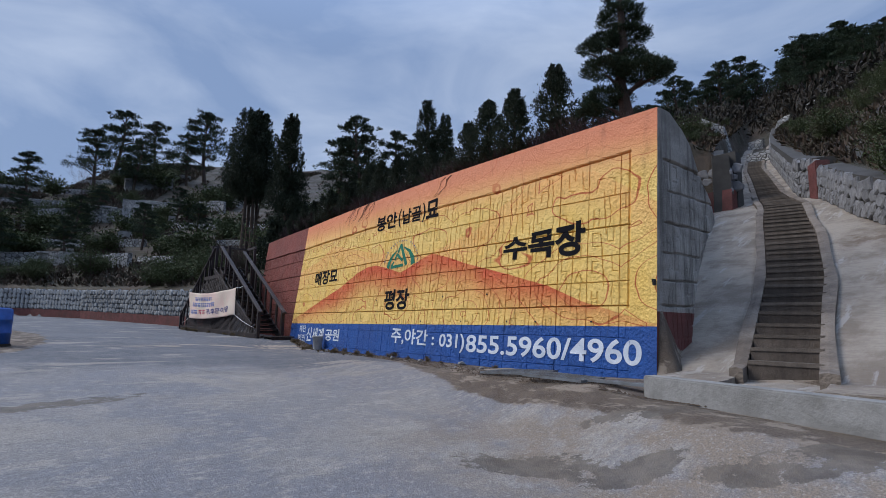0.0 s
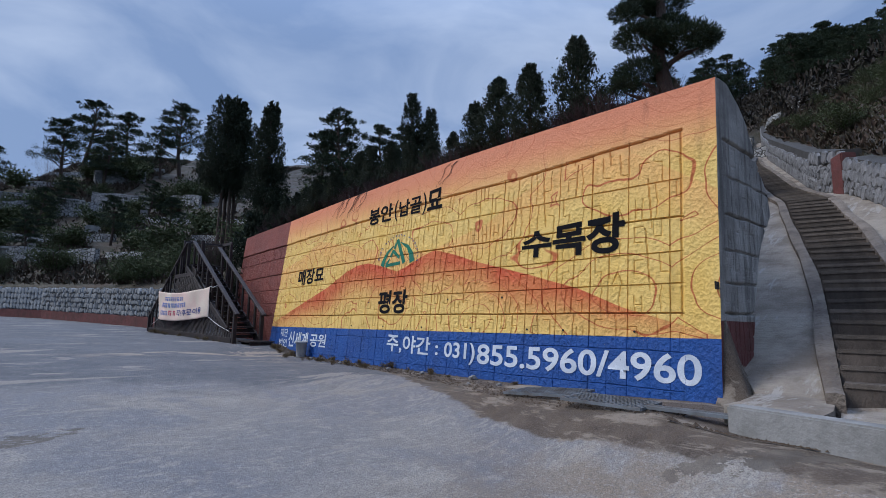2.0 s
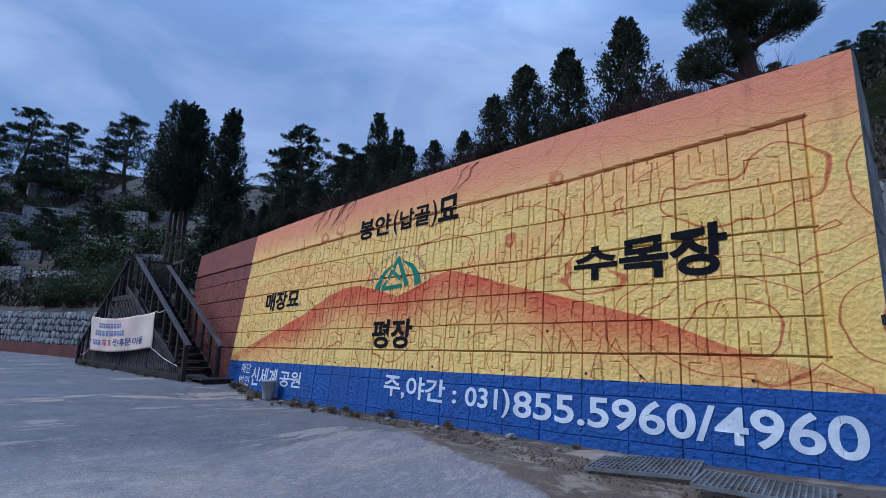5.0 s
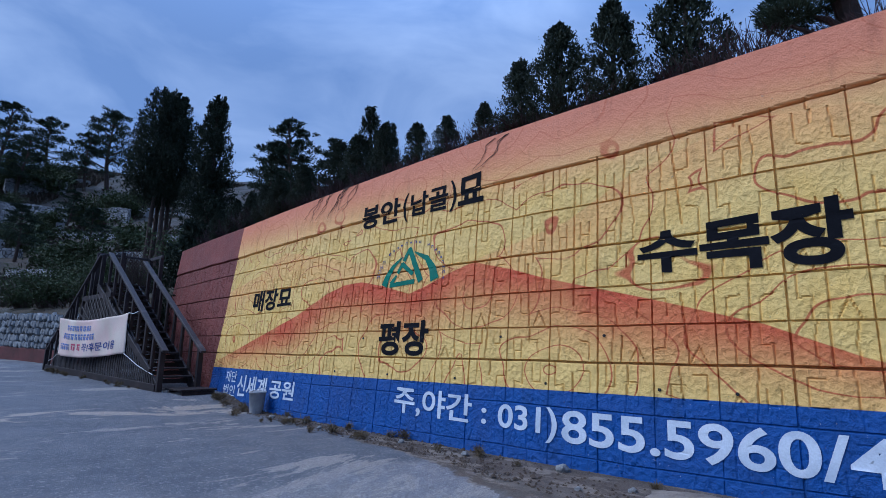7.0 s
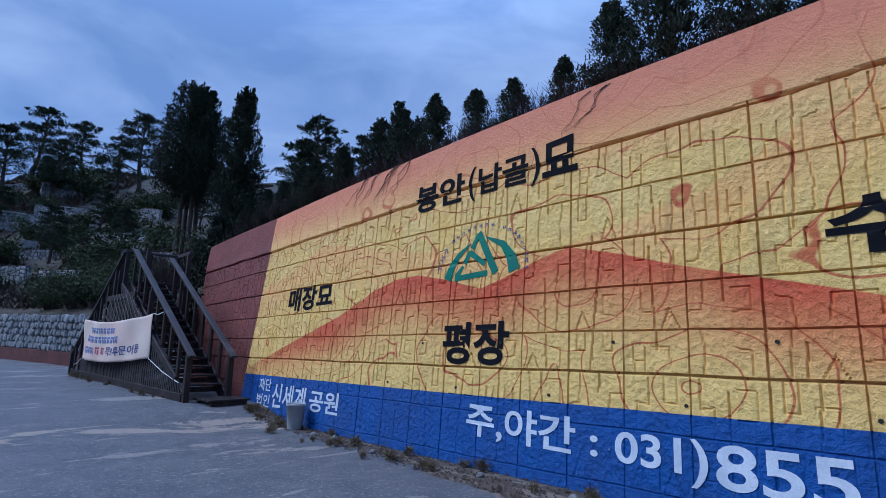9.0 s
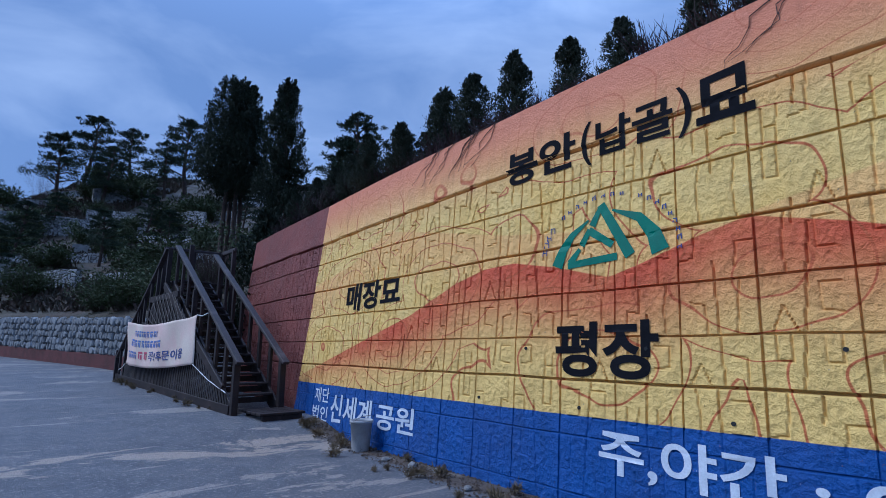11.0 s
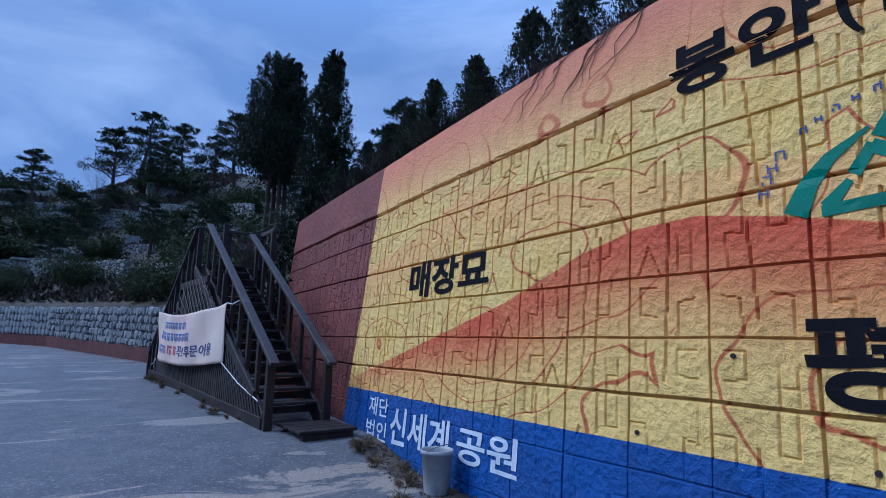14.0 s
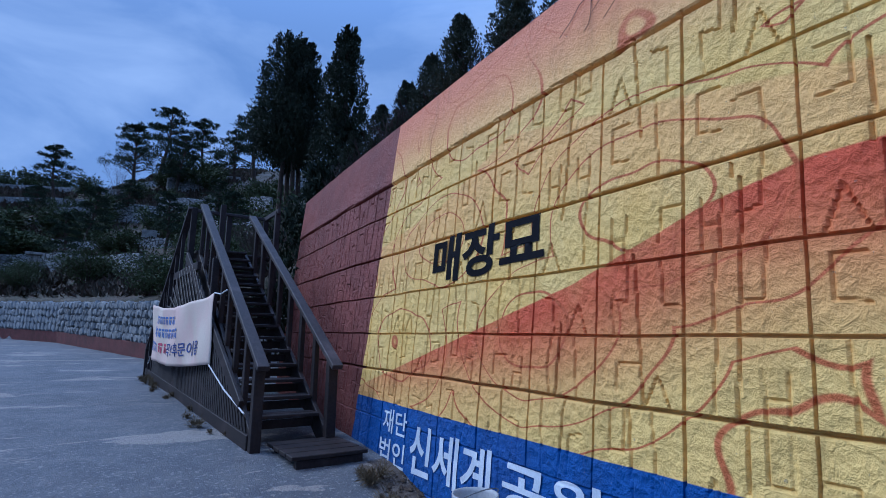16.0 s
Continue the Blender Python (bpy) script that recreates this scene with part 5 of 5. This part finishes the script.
def bare_shrub(name, height, radius, seed, label, category="shrub", twigs=40, mat="twig"):
    """A leafless bush: stems that fork twice."""
    rng = np.random.default_rng(seed)
    th = thing(name, (0, 0, 0), label, category)
    bm = bmesh.new()
    for k in range(twigs):
        a = rng.uniform(0, 6.283)
        r = radius * rng.uniform(0.15, 1)
        base = np.array([0.12 * r * math.cos(a), 0.12 * r * math.sin(a), -0.12])
        mid = np.array([0.5 * r * math.cos(a), 0.5 * r * math.sin(a), height * 0.5]) + rng.normal(size=3) * 0.07
        tip = np.array([r * math.cos(a), r * math.sin(a), height * rng.uniform(0.75, 1.05)])
        tube(bm, [base, mid, tip], [0.012, 0.008, 0.003], 3)
        for _ in range(3):
            s = mid + (tip - mid) * rng.uniform(0, 0.8)
            tube(bm, [s, s + (tip - mid) * 0.45 + rng.normal(size=3) * 0.12 * height], [0.005, 0.002], 3)
    part("stem_bush", bm, M[mat], th)
    return th


def settle(ob, x, y, turn=0.0, size=1.0, z=None, tall=1.0):
    zz = float(ground_z(x, y)) if z is None else z
    ob.matrix_basis = pose(x, y, zz, 0, 0, turn) @ Matrix.Diagonal((size, size, size * tall, 1))
    return ob


def again(ob, x, y, turn=0.0, size=1.0, tall=1.0):
    ob2 = copy_thing(ob, pose(x, y, float(ground_z(x, y)), 0, 0, turn))
    ob2.scale = (size, size, size * tall)
    return ob2


# small cypresses behind the wall's coping: place and height of the tip
small = [cypress("cypress", 2.0, (0.62, 0.56, 0.68)[k], 20 + k, 11000, 0.05, "small dark cypress with a full pointed crown behind the wall", bare=0.10) for k in range(3)]
tips = [(9.0, 7.0, 7.1), (8.6, 7.9, 6.72), (8.6, 8.75, 6.7), (8.6, 9.5, 6.4), (8.65, 10.3, 5.95), (8.9, 11.4, 6.1), (8.9, 12.2, 6.2), (9.1, 13.4, 6.6), (9.1, 14.4, 6.6), (9.3, 15.4, 6.8),
        (8.7, 16.0, 6.15), (8.5, 16.8, 6.0), (8.7, 17.8, 6.0), (8.8, 18.7, 6.0), (8.9, 19.8, 6.0), (8.9, 21.0, 5.9), (9.6, 17.2, 6.6), (9.8, 18.9, 6.5), (9.7, 20.6, 6.4), (9.9, 22.3, 6.3), (9.3, 23.6, 5.9)]
for k, (x, y, zt) in enumerate(tips):
    s = (zt - float(ground_z(x, y))) / 2.0
    ob = settle(small[k], x, y, 50 * k, s) if k < 3 else again(small[k % 3], x, y, 50 * k, s)
    ob["group"] = "cypress row behind the wall"

red = [bare_shrub("hedge_shrub", 0.75, 0.5, 40 + k, "leafless red-brown hedge shrub on the bank behind the coping", twigs=46, mat="redtwig") for k in range(3)]
k = 0
for y in np.arange(4.6, 23.5, 0.42):
    for row in range(2):
        x = float(wall_line(y)) + 0.95 + row * 0.5 + random.uniform(-0.1, 0.1)
        s = random.uniform(0.5, 0.9)
        ob = settle(red[k], x, y, 40 * k, s) if k < 3 else again(red[k % 3], x, y + random.uniform(-0.15, 0.15), 40 * k, s)
        ob["group"] = "hedge behind the wall"
        k += 1

# the large cloud-pruned pine over the wall's end
big = thing("pine", (0, 0, 0), "large dark cloud-pruned pine on the bank above the wall", "pine")
PADS = [(0.0, 2.38, 0.46, 0.20), (0.12, 1.95, 0.44, 0.15), (-0.36, 1.76, 0.34, 0.13), (-0.64, 1.46, 0.24, 0.11), (0.14, 1.36, 0.40, 0.16), (-0.36, 1.03, 0.44, 0.17),
        (0.36, 0.92, 0.50, 0.20), (0.68, 1.02, 0.27, 0.13), (-0.36, 0.52, 0.48, 0.24), (0.0, 2.78, 0.36, 0.18), (0.0, 3.12, 0.22, 0.16), (-0.64, 0.25, 0.26, 0.15)]
rngp = np.random.default_rng(31)
bm = bmesh.new()
tube(bm, [(0.08, -0.06, -1.5), (0.05, -0.04, 0.0), (-0.06, 0.05, 0.8), (0.03, 0, 1.6), (-0.05, 0, 2.5), (0.05, 0, 3.3)], [0.15, 0.13, 0.11, 0.085, 0.06, 0.02], 9)
places, dirs = [], []
for k, (a, h, r, rh) in enumerate(PADS):
    depth = rngp.uniform(-0.3, 0.3)
    c = np.array([0.6 * a + 0.8 * depth, -0.8 * a + 0.6 * depth, h])
    tube(bm, [(0, 0, h - 0.45), (c[0] * 0.5, c[1] * 0.5, h - 0.25), (c[0], c[1], h - 0.1)], [0.05, 0.04, 0.015], 6)
    m = int(5200 * (r / 0.4) ** 2)
    # tufts over a flattened dome
    q = rngp.normal(size=(m, 3))
    q /= np.linalg.norm(q, axis=1, keepdims=True)
    q[:, 2] = np.where(q[:, 2] < -0.25, -0.25 + 0.2 * q[:, 2], q[:, 2])
    lump = 1 + 0.16 * np.sin(q[:, 0] * 7 + k) * np.sin(q[:, 1] * 6 + 2 * k) + 0.10 * np.sin(q[:, 2] * 9 + q[:, 0] * 5)
    at = q * (lump * (0.45 + 0.55 * rngp.random(m) ** 0.4))[:, None] * np.array([r, r, rh])
    places.append(c + at)
    dirs.append(q + np.array([0, 0, 0.7]) + rngp.normal(size=(m, 3)) * 0.45)
part("trunk", bm, M["bark"], big)
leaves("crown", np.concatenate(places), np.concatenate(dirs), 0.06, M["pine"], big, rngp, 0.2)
settle(big, 8.95, 5.25, 0, 1.0, z=5.25)

# two tall cedars beyond the timber stair
cedar = cypress("cedar", 10.5, 1.98, 7, 42000, 0.12, "tall dense dark cedar with several bare stems below", 4, 0.43, "cedar", peaks=2)
settle(cedar, 11.7, 34.5, 0, 1.0)
cedar2 = cypress("cedar", 9.1, 1.28, 8, 22000, 0.12, "slender dark cedar standing beside a larger one", 1, 0.14, "cedar")
settle(cedar2, 12.45, 30.3, 0, 1.0)

# pines over the hill: place and height of the tip
kinds = [pine("pine", 8.0, 2.7, 11 + k, 6400, 0.27, "dark red-pine with flat layered crown on the hillside", 0.08, 15 + 3 * k) for k in range(3)]
tops = [(11.9, 105, 37.7), (17.9, 105, 37.4), (26.6, 104, 41.2), (22.0, 98, 33.6), (30.4, 58.5, 24.2), (33.5, 60, 25.8), (35.9, 53, 25.2), (0.4, 80, 21.4), (8.0, 92, 29.6), (13.4, 92, 28.9),
        (38, 52, 25.4), (40, 50, 26.0), (31.1, 53.5, 25.6)]
spots = [(13, 52, 0.5), (9, 56, 0.55), (4, 62, 0.6), (-6, 66, 0.7), (-12, 60, 0.8), (-3, 58, 0.6), (22, 62, 0.5), (17, 43, 0.45), (24, 40, 0.5), (-20, 70, 0.9), (0, 70, 0.5), (7, 72, 0.5), (14, 66, 0.5), (-8, 84, 0.8), (3, 54, 0.45), (-1, 55, 0.5)]
spots = [(x, y, (zt - float(ground_z(x, y))) / 8.0) for x, y, zt in tops] + spots
for k, (x, y, s) in enumerate(spots):
    ob = settle(kinds[k], x, y, 70 * k, s) if k < 3 else again(kinds[k % 3], x, y, 70 * k, s)
    ob["group"] = "pines on the hill"
tall = cypress("juniper", 10.0, 1.7, 91, 12000, 0.16, "dark pointed juniper on the slope above the wall", 1, 0.05, "juniper")
settle(tall, 35.9, 47.0, 0, (27.8 - float(ground_z(35.9, 47.0))) / 10)
again(tall, 37.2, 45.2, 80, 0.95)["group"] = "junipers above the wall"
tall["group"] = "junipers above the wall"
bare_tree = bare_shrub("bare_tree", 6.0, 3.4, 78, "leafless grey tree spreading over the skyline", "tree", 60)
settle(bare_tree, 6.2, 85, 0, 0.7)
# dark woods above the hillside stair
wood_spots = [(50 + random.uniform(0, 70), random.uniform(-34, 34)) for _ in range(58)] + [(42 + random.uniform(0, 12), random.uniform(-6, 6)) for _ in range(9)] + [(58 + random.uniform(0, 32), random.uniform(8, 46)) for _ in range(46)]
for k, (x, y) in enumerate(wood_spots):
    if abs(y - gully(x)) > 3.5 or x > 60:
        ob = again(kinds[k % 3], x, y, 47 * k, random.uniform(0.6, 1.0) * (0.55 if x < 55 else 0.68 if y < 14 else 0.95))
        ob["group"] = "woods above the stair"

# evergreen shrubs on the terraces
ev = [shrub("shrub", 1.3, 1.0, 60 + k, 1500, 0.15, "low spreading evergreen shrub on the terraced slope") for k in range(3)]
evn = [shrub("shrub", 1.3, 1.0, 66 + k, 3600, 0.08, "low spreading evergreen shrub on the lowest terrace", twigs=20) for k in range(2)]
rng2 = random.Random(9)
kn = 0
k = 0
for _ in range(190):
    s = rng2.uniform(S(26), S(60))
    d0 = rng2.choice((1.8, 3, 5, 9, 11, 16, 18, 23, 25, 33, 35, 43, 47, 56, 68)) + rng2.uniform(-1.0, 1.0)
    (x, y), = contour(d0, s, s, 1)
    sz = rng2.uniform(1.0, 1.9) * (1.0 + 0.018 * d0)
    if d0 < 6.5:
        ob = settle(evn[kn], x, y, 33 * k, sz, tall=0.75) if kn < 2 else again(evn[kn % 2], x, y, 33 * k, sz, 0.75)
        ob["group"] = "shrubs on the terraces"
        kn += 1
        continue
    ob = settle(ev[k], x, y, 33 * k, sz, tall=0.75) if k < 3 else again(ev[k % 3], x, y, 33 * k, sz, 0.75)
    ob["group"] = "shrubs on the terraces"
    k += 1
for _ in range(95):
    x, v = rng2.uniform(15, 50), rng2.choice((-1, -1, 1)) * rng2.uniform(2.2, 14)
    if v > 0 and x < 20.5:
        continue
    ob = again(evn[k % 2], x, gully(x) + v, 33 * k, rng2.uniform(0.45, 1.1), 0.75)
    ob["group"] = "shrubs beside the hillside stair"
    k += 1
# dry undergrowth over the slopes
rngu = np.random.default_rng(12)
us, ds = rngu.uniform(S(24), S(61), 80000), 1.2 + 84 * rngu.random(80000) ** 1.2
base = np.array(contour(0, S(24), S(61), 400))
tang = np.gradient(base, axis=0)
tang /= np.linalg.norm(tang, axis=1, keepdims=True)
ii = ((us - S(24)) / (S(61) - S(24)) * 399).astype(int)
ux, uy = base[ii, 0] + tang[ii, 1] * ds, base[ii, 1] - tang[ii, 0] * ds
gxr = 14 + 60 * rngu.random(70000)
side = rngu.choice([-1, -1, 1], 70000)
gv = side * (np.where(side > 0, left_edge(gxr), right_edge(gxr)) + 0.6 + 26 * rngu.random(70000) ** 1.5)
ux, uy = np.concatenate([ux, gxr]), np.concatenate([uy, gully(gxr) + gv])
clump = np.array([noise.noise((a * 0.16, b * 0.16, 7.0)) for a, b in zip(ux, uy)])
keep = clump > -0.4
ux, uy = ux[keep], uy[keep]
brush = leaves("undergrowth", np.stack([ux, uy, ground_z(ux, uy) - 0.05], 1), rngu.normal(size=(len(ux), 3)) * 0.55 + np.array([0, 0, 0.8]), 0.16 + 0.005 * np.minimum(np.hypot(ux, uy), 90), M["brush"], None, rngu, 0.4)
tagged(brush, "dry brown and dark green undergrowth covering the slopes", "undergrowth", kind="stuff")

rngt = np.random.default_rng(23)
tx, ty = rngt.uniform(46, 92, 60000), rngt.uniform(-20, 52, 60000)
clump = np.array([noise.noise((a * 0.22, b * 0.22, 3.0)) for a, b in zip(tx, ty)])
keep = (np.abs(ty - gully(tx)) > np.where(tx < 56, 2.6, 0.0))
tx, ty, clump = tx[keep], ty[keep], clump[keep]
tz = ground_z(tx, ty) + rngt.random(len(tx)) ** 1.5 * (1.2 + 2.6 * np.clip(clump + 0.3, 0, 1))
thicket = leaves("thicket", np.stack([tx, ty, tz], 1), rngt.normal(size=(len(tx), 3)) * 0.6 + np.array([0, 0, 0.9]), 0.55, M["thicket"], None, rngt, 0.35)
tagged(thicket, "dense dark brown thicket under the woods above the stair", "thicket", kind="stuff")

bare = bare_shrub("bare_bush", 2.2, 1.5, 77, "leafless grey bush with many fine upright stems", twigs=150)
settle(bare, 8.6, 27.5, 0, 1.1)
again(bare, 9.6, 30.0, 70, 0.9)

# ---- small things by the wall ----
bucket = thing("bucket", (7.31, 14.88, float(ground_z(7.31, 14.88)) - 0.005), "grubby pale grey plastic bucket standing against the wall", "bucket")
bm = bmesh.new()
prof = [(0.0, 0.02), (0.115, 0.0), (0.125, 0.02), (0.155, 0.36), (0.168, 0.36), (0.168, 0.395), (0.158, 0.395), (0.15, 0.37), (0.118, 0.03), (0.0, 0.03)]
rings = [[bm.verts.new((r * math.cos(a), r * math.sin(a), z)) for a in np.linspace(0, 6.2832, 25)[:-1]] for r, z in prof[1:-1]]
for r0, r1 in zip(rings, rings[1:]):
    for j in range(24):
        bm.faces.new((r0[j], r0[(j + 1) % 24], r1[(j + 1) % 24], r1[j]))
bm.faces.new(rings[0][::-1])
bm.faces.new(rings[-1])
bmesh.ops.recalc_face_normals(bm, faces=bm.faces)
part("pail", bm, M["plastic"], bucket, smooth=True)
bm = bmesh.new()
tube(bm, [(0.165 * math.cos(a), 0.165 * math.sin(a), 0.36 - 0.10 * math.sin(a)) for a in np.linspace(3.14, 6.28, 12)], [0.004] * 12, 5)
part("handle", bm, M["steel"], bucket)
bucket.scale = (1.0, 1.0, 1.08)


def grate(x, y, turn, tilt, w, ln, z):
    th = thing("drain_grate", (x, y, z), "rusty galvanised steel drain grating lying in the dirt", "drain grate", "gratings along the wall", turn)
    th.rotation_euler = (radians(tilt), 0, radians(turn))
    bm = bmesh.new()
    for s in (-1, 1):
        box(bm, (s * w / 2 - 0.012, -ln / 2, 0), (s * w / 2 + 0.012, ln / 2, 0.035))
        box(bm, (-w / 2, s * ln / 2 - 0.012, 0), (w / 2, s * ln / 2 + 0.012, 0.035))
    part("frame", bm, M["steel"], th)
    for k in range(1, 6):
        bm = bmesh.new()
        box(bm, (-w / 2 + k * w / 6 - 0.004, -ln / 2, 0.012), (-w / 2 + k * w / 6 + 0.004, ln / 2, 0.036))
        part("cross_bar", bm, M["steel"], th)
    n = int(ln / 0.045)
    for k in range(1, n):
        bm = bmesh.new()
        box(bm, (-w / 2, -ln / 2 + k * ln / n - 0.007, 0.004), (w / 2, -ln / 2 + k * ln / n + 0.007, 0.033))
        part("bar", bm, M["steel"], th)


for x, y, turn, tilt, w, ln in ((6.66, 6.03, 12, -2, 0.86, 0.98), (6.42, 4.93, 8, 1.5, 0.70, 0.98), (6.40, 3.98, 4, 0, 0.16, 0.86)):
    grate(x, y, turn, tilt, w, ln, float(ground_z(x, y)) + 0.035)
cap = thing("concrete_patch", (6.98, 6.6, float(ground_z(6.98, 6.6)) - 0.05), "pale rough lump of spilt concrete beside the gratings", "concrete patch")
bm = bmesh.new()
bmesh.ops.create_icosphere(bm, subdivisions=3, radius=1.0)
for v in bm.verts:
    v.co = Vector((v.co.x * 0.3, v.co.y * 0.62, v.co.z * 0.10)) * (1 + 0.3 * noise.noise(v.co * 2.0))
part("lump", bm, M["ramp"], cap, smooth=True)

# weeds, stones and crumbs of soil along the foot of the wall
tuft = [shrub("weed", 0.16, 0.16, 90 + k, 260, 0.13, "small dry straw-coloured grass tuft at the foot of the wall", "straw", "weed", 10, 0.09) for k in range(2)]
for k in range(30):
    y = 7.0 + 9.9 * (k / 30) ** 0.6 + random.uniform(-0.4, 0.4) + random.uniform(-0.1, 0.1)
    x = float(wall_line(y)) - 0.12 - abs(random.gauss(0, 0.28))
    s = random.uniform(0.25, 0.6)
    if k < 2:
        settle(tuft[k], x, y, 30 * k, s)
    else:
        again(tuft[k % 2], x, y, 30 * k, s)["group"] = "weeds along the wall"
for k in range(18):
    y = random.uniform(17.9, 26.5)
    again(tuft[k % 2], side_x(y) - random.uniform(0.02, 0.25), y, 30 * k, random.uniform(0.25, 0.6))["group"] = "weeds along the slats"

verts, faces = [], []
for k in range(2600):
    y = random.uniform(1.0, 16.5)
    x = float(np.interp(y, [0, 3.3, 6.3, 9.9, 16], [5.9, 6.1, 6.0, 6.7, 7.2])) + abs(random.gauss(0, 0.4))
    x = min(x, float(wall_line(y)) - 0.08 if y > 4 else 6.0)
    r = random.uniform(0.006, 0.022) * (1.9 if random.random() < 0.05 else 1)
    c = Vector((x, y, float(ground_z(x, y)) + 0.25 * r))
    b = len(verts)
    for v in ((1, 0, 0), (0, 1, 0), (-1, 0, 0), (0, -1, 0), (0, 0, 0.8)):
        verts.append(tuple(c + r * Vector([q * random.uniform(0.7, 1.3) for q in v])))
    faces += [(b, b + 1, b + 4), (b + 1, b + 2, b + 4), (b + 2, b + 3, b + 4), (b + 3, b, b + 4)]
me = bpy.data.meshes.new("soil_crumbs")
me.from_pydata(verts, [], faces)
me.materials.append(M["soil"])
tagged(new("soil_crumbs", me), "loose soil crumbs and pebbles along the wall's foot", "gravel", kind="stuff")

# dry vines that hang over the coping
for y0, n in ((12.9, 7), (13.6, 5), (9.2, 3)):
    vine = thing("vine", (7.8, y0, 4.8), "leafless brown vine hanging over the painted coping", "vine", "vines on the wall")
    for k in range(n):
        bm = bmesh.new()
        pts, y, z = [], y0 + random.uniform(-0.3, 0.3), 4.84
        for s in range(9):
            zt = float(wall_top(y))
            x = wall_x(y, min(z, zt)) - 0.022 if s else wall_x(y, zt) + 0.15
            pts.append((x - 7.8, y - y0, (zt + 0.02 if s == 0 else min(z, zt + 0.012)) - 4.8))
            y, z = y + random.uniform(-0.02, 0.16), z - random.uniform(0.03, 0.10)
        tube(bm, pts, [0.006 - 0.0005 * s for s in range(9)], 4)
        part("tendril", bm, M["twig"], vine)

# rusty hook at the wall's corner
hook = thing("hook", (7.60, 4.06, 1.9), "black rusted iron hook fixed to the corner of the wall", "hook")
bm = bmesh.new()
box(bm, (-0.03, -0.02, -0.05), (0.03, 0.02, 0.05), 0.006)
part("plate", bm, M["rubber"], hook)
bm = bmesh.new()
tube(bm, [(-0.02, 0, 0.02), (-0.07, -0.01, 0.0), (-0.08, -0.01, 0.05)], [0.012, 0.012, 0.008], 7)
part("prong", bm, M["rubber"], hook)

# loose rocks at the wall's foot and along the dirt
rock_meshes = []
for s in range(4):
    bm = bmesh.new()
    bmesh.ops.create_icosphere(bm, subdivisions=2, radius=1.0)
    for v in bm.verts:
        v.co *= 1 + 0.35 * noise.noise(v.co * 1.3 + Vector((s * 7, 0, 0)))
        v.co.z *= 0.6
    me = bpy.data.meshes.new("rock")
    bm.to_mesh(me)
    bm.free()
    me.materials.append(M["kerb"])
    rock_meshes.append(me)
for k, (x, y, r) in enumerate(((7.2, 8.1, 0.09), (7.25, 13.6, 0.07), (7.2, 14.1, 0.06), (7.05, 12.4, 0.05), (7.3, 13.2, 0.05), (6.9, 7.2, 0.05), (7.1, 9.4, 0.06), (6.3, 4.5, 0.05), (7.15, 10.6, 0.05), (6.6, 7.6, 0.04))):
    ob = new("rock", rock_meshes[k % 4])
    ob.matrix_basis = pose(x, y, float(ground_z(x, y)) + 0.3 * r, 0, 0, 70 * k) @ Matrix.Diagonal((r, r * 0.8, r, 1))
    tagged(ob, "small pale broken rock lying in the dirt", "rock", "rocks along the wall")


# ---- graves and markers on the terraces ----
def gravestone(x, y, h, w, turn):
    th = thing("gravestone", (x, y, float(ground_z(x, y))), "pale grey upright gravestone on a low plinth", "gravestone", "graves on the hill", turn)
    bm = bmesh.new()
    box(bm, (-w * 0.8, -0.25, -0.3), (w * 0.8, 0.25, 0.18), 0.02)
    part("plinth", bm, M["kerb"], th)
    bm = bmesh.new()
    box(bm, (-w / 2, -0.09, 0.18), (w / 2, 0.09, h), 0.03)
    part("slab", bm, M["kerb"], th)


for k, (x, y, h, w) in enumerate(((15.0, 72.4, 1.6, 0.35), (8.5, 62.5, 0.8, 1.4), (3.5, 56.0, 0.9, 0.7), (13.5, 66, 0.9, 0.7), (24, 75, 0.9, 0.8), (27, 79, 0.9, 0.8), (20, 60, 0.8, 0.8), (9, 66, 0.7, 0.6))):
    gravestone(x, y, h, w, 10 * k - 30)
lamp = thing("stone_lantern", (1.6, 52.5, float(ground_z(1.6, 52.5))), "weathered grey stone lantern on the lowest terrace", "stone lantern")
for nm, a, b in (("base", (-0.3, -0.3, -0.3), (0.3, 0.3, 0.2)), ("shaft", (-0.16, -0.16, 0.2), (0.16, 0.16, 1.0)), ("chamber", (-0.26, -0.26, 1.0), (0.26, 0.26, 1.45)), ("cap", (-0.42, -0.42, 1.45), (0.42, 0.42, 1.62))):
    bm = bmesh.new()
    box(bm, a, b, 0.03)
    part(nm, bm, M["concrete"], lamp)

# blue drum on the dirt verge
def drum(x, y):
    th = thing("drum", (x, y, float(ground_z(x, y))), "blue plastic drum with a dark base on the dirt verge", "drum")
    bm = bmesh.new()
    prof = [(0.25, 0.03), (0.29, 0.06), (0.29, 0.28), (0.305, 0.30), (0.29, 0.32), (0.29, 0.58), (0.305, 0.60), (0.29, 0.62), (0.28, 0.84), (0.22, 0.88)]
    rings = [[bm.verts.new((r * math.cos(a), r * math.sin(a), z)) for a in np.linspace(0, 6.2832, 21)[:-1]] for r, z in prof]
    for r0, r1 in zip(rings, rings[1:]):
        for j in range(20):
            bm.faces.new((r0[j], r0[(j + 1) % 20], r1[(j + 1) % 20], r1[j]))
    bm.faces.new(rings[0][::-1])
    bm.faces.new(rings[-1])
    part("shell", bm, M["barrel"], th, smooth=True)
    bm = bmesh.new()
    tube(bm, [(0, 0, -0.02), (0, 0, 0.05)], [0.32, 0.32], 16)
    part("stand", bm, M["rubber"], th)


drum(-0.28, 15.9)
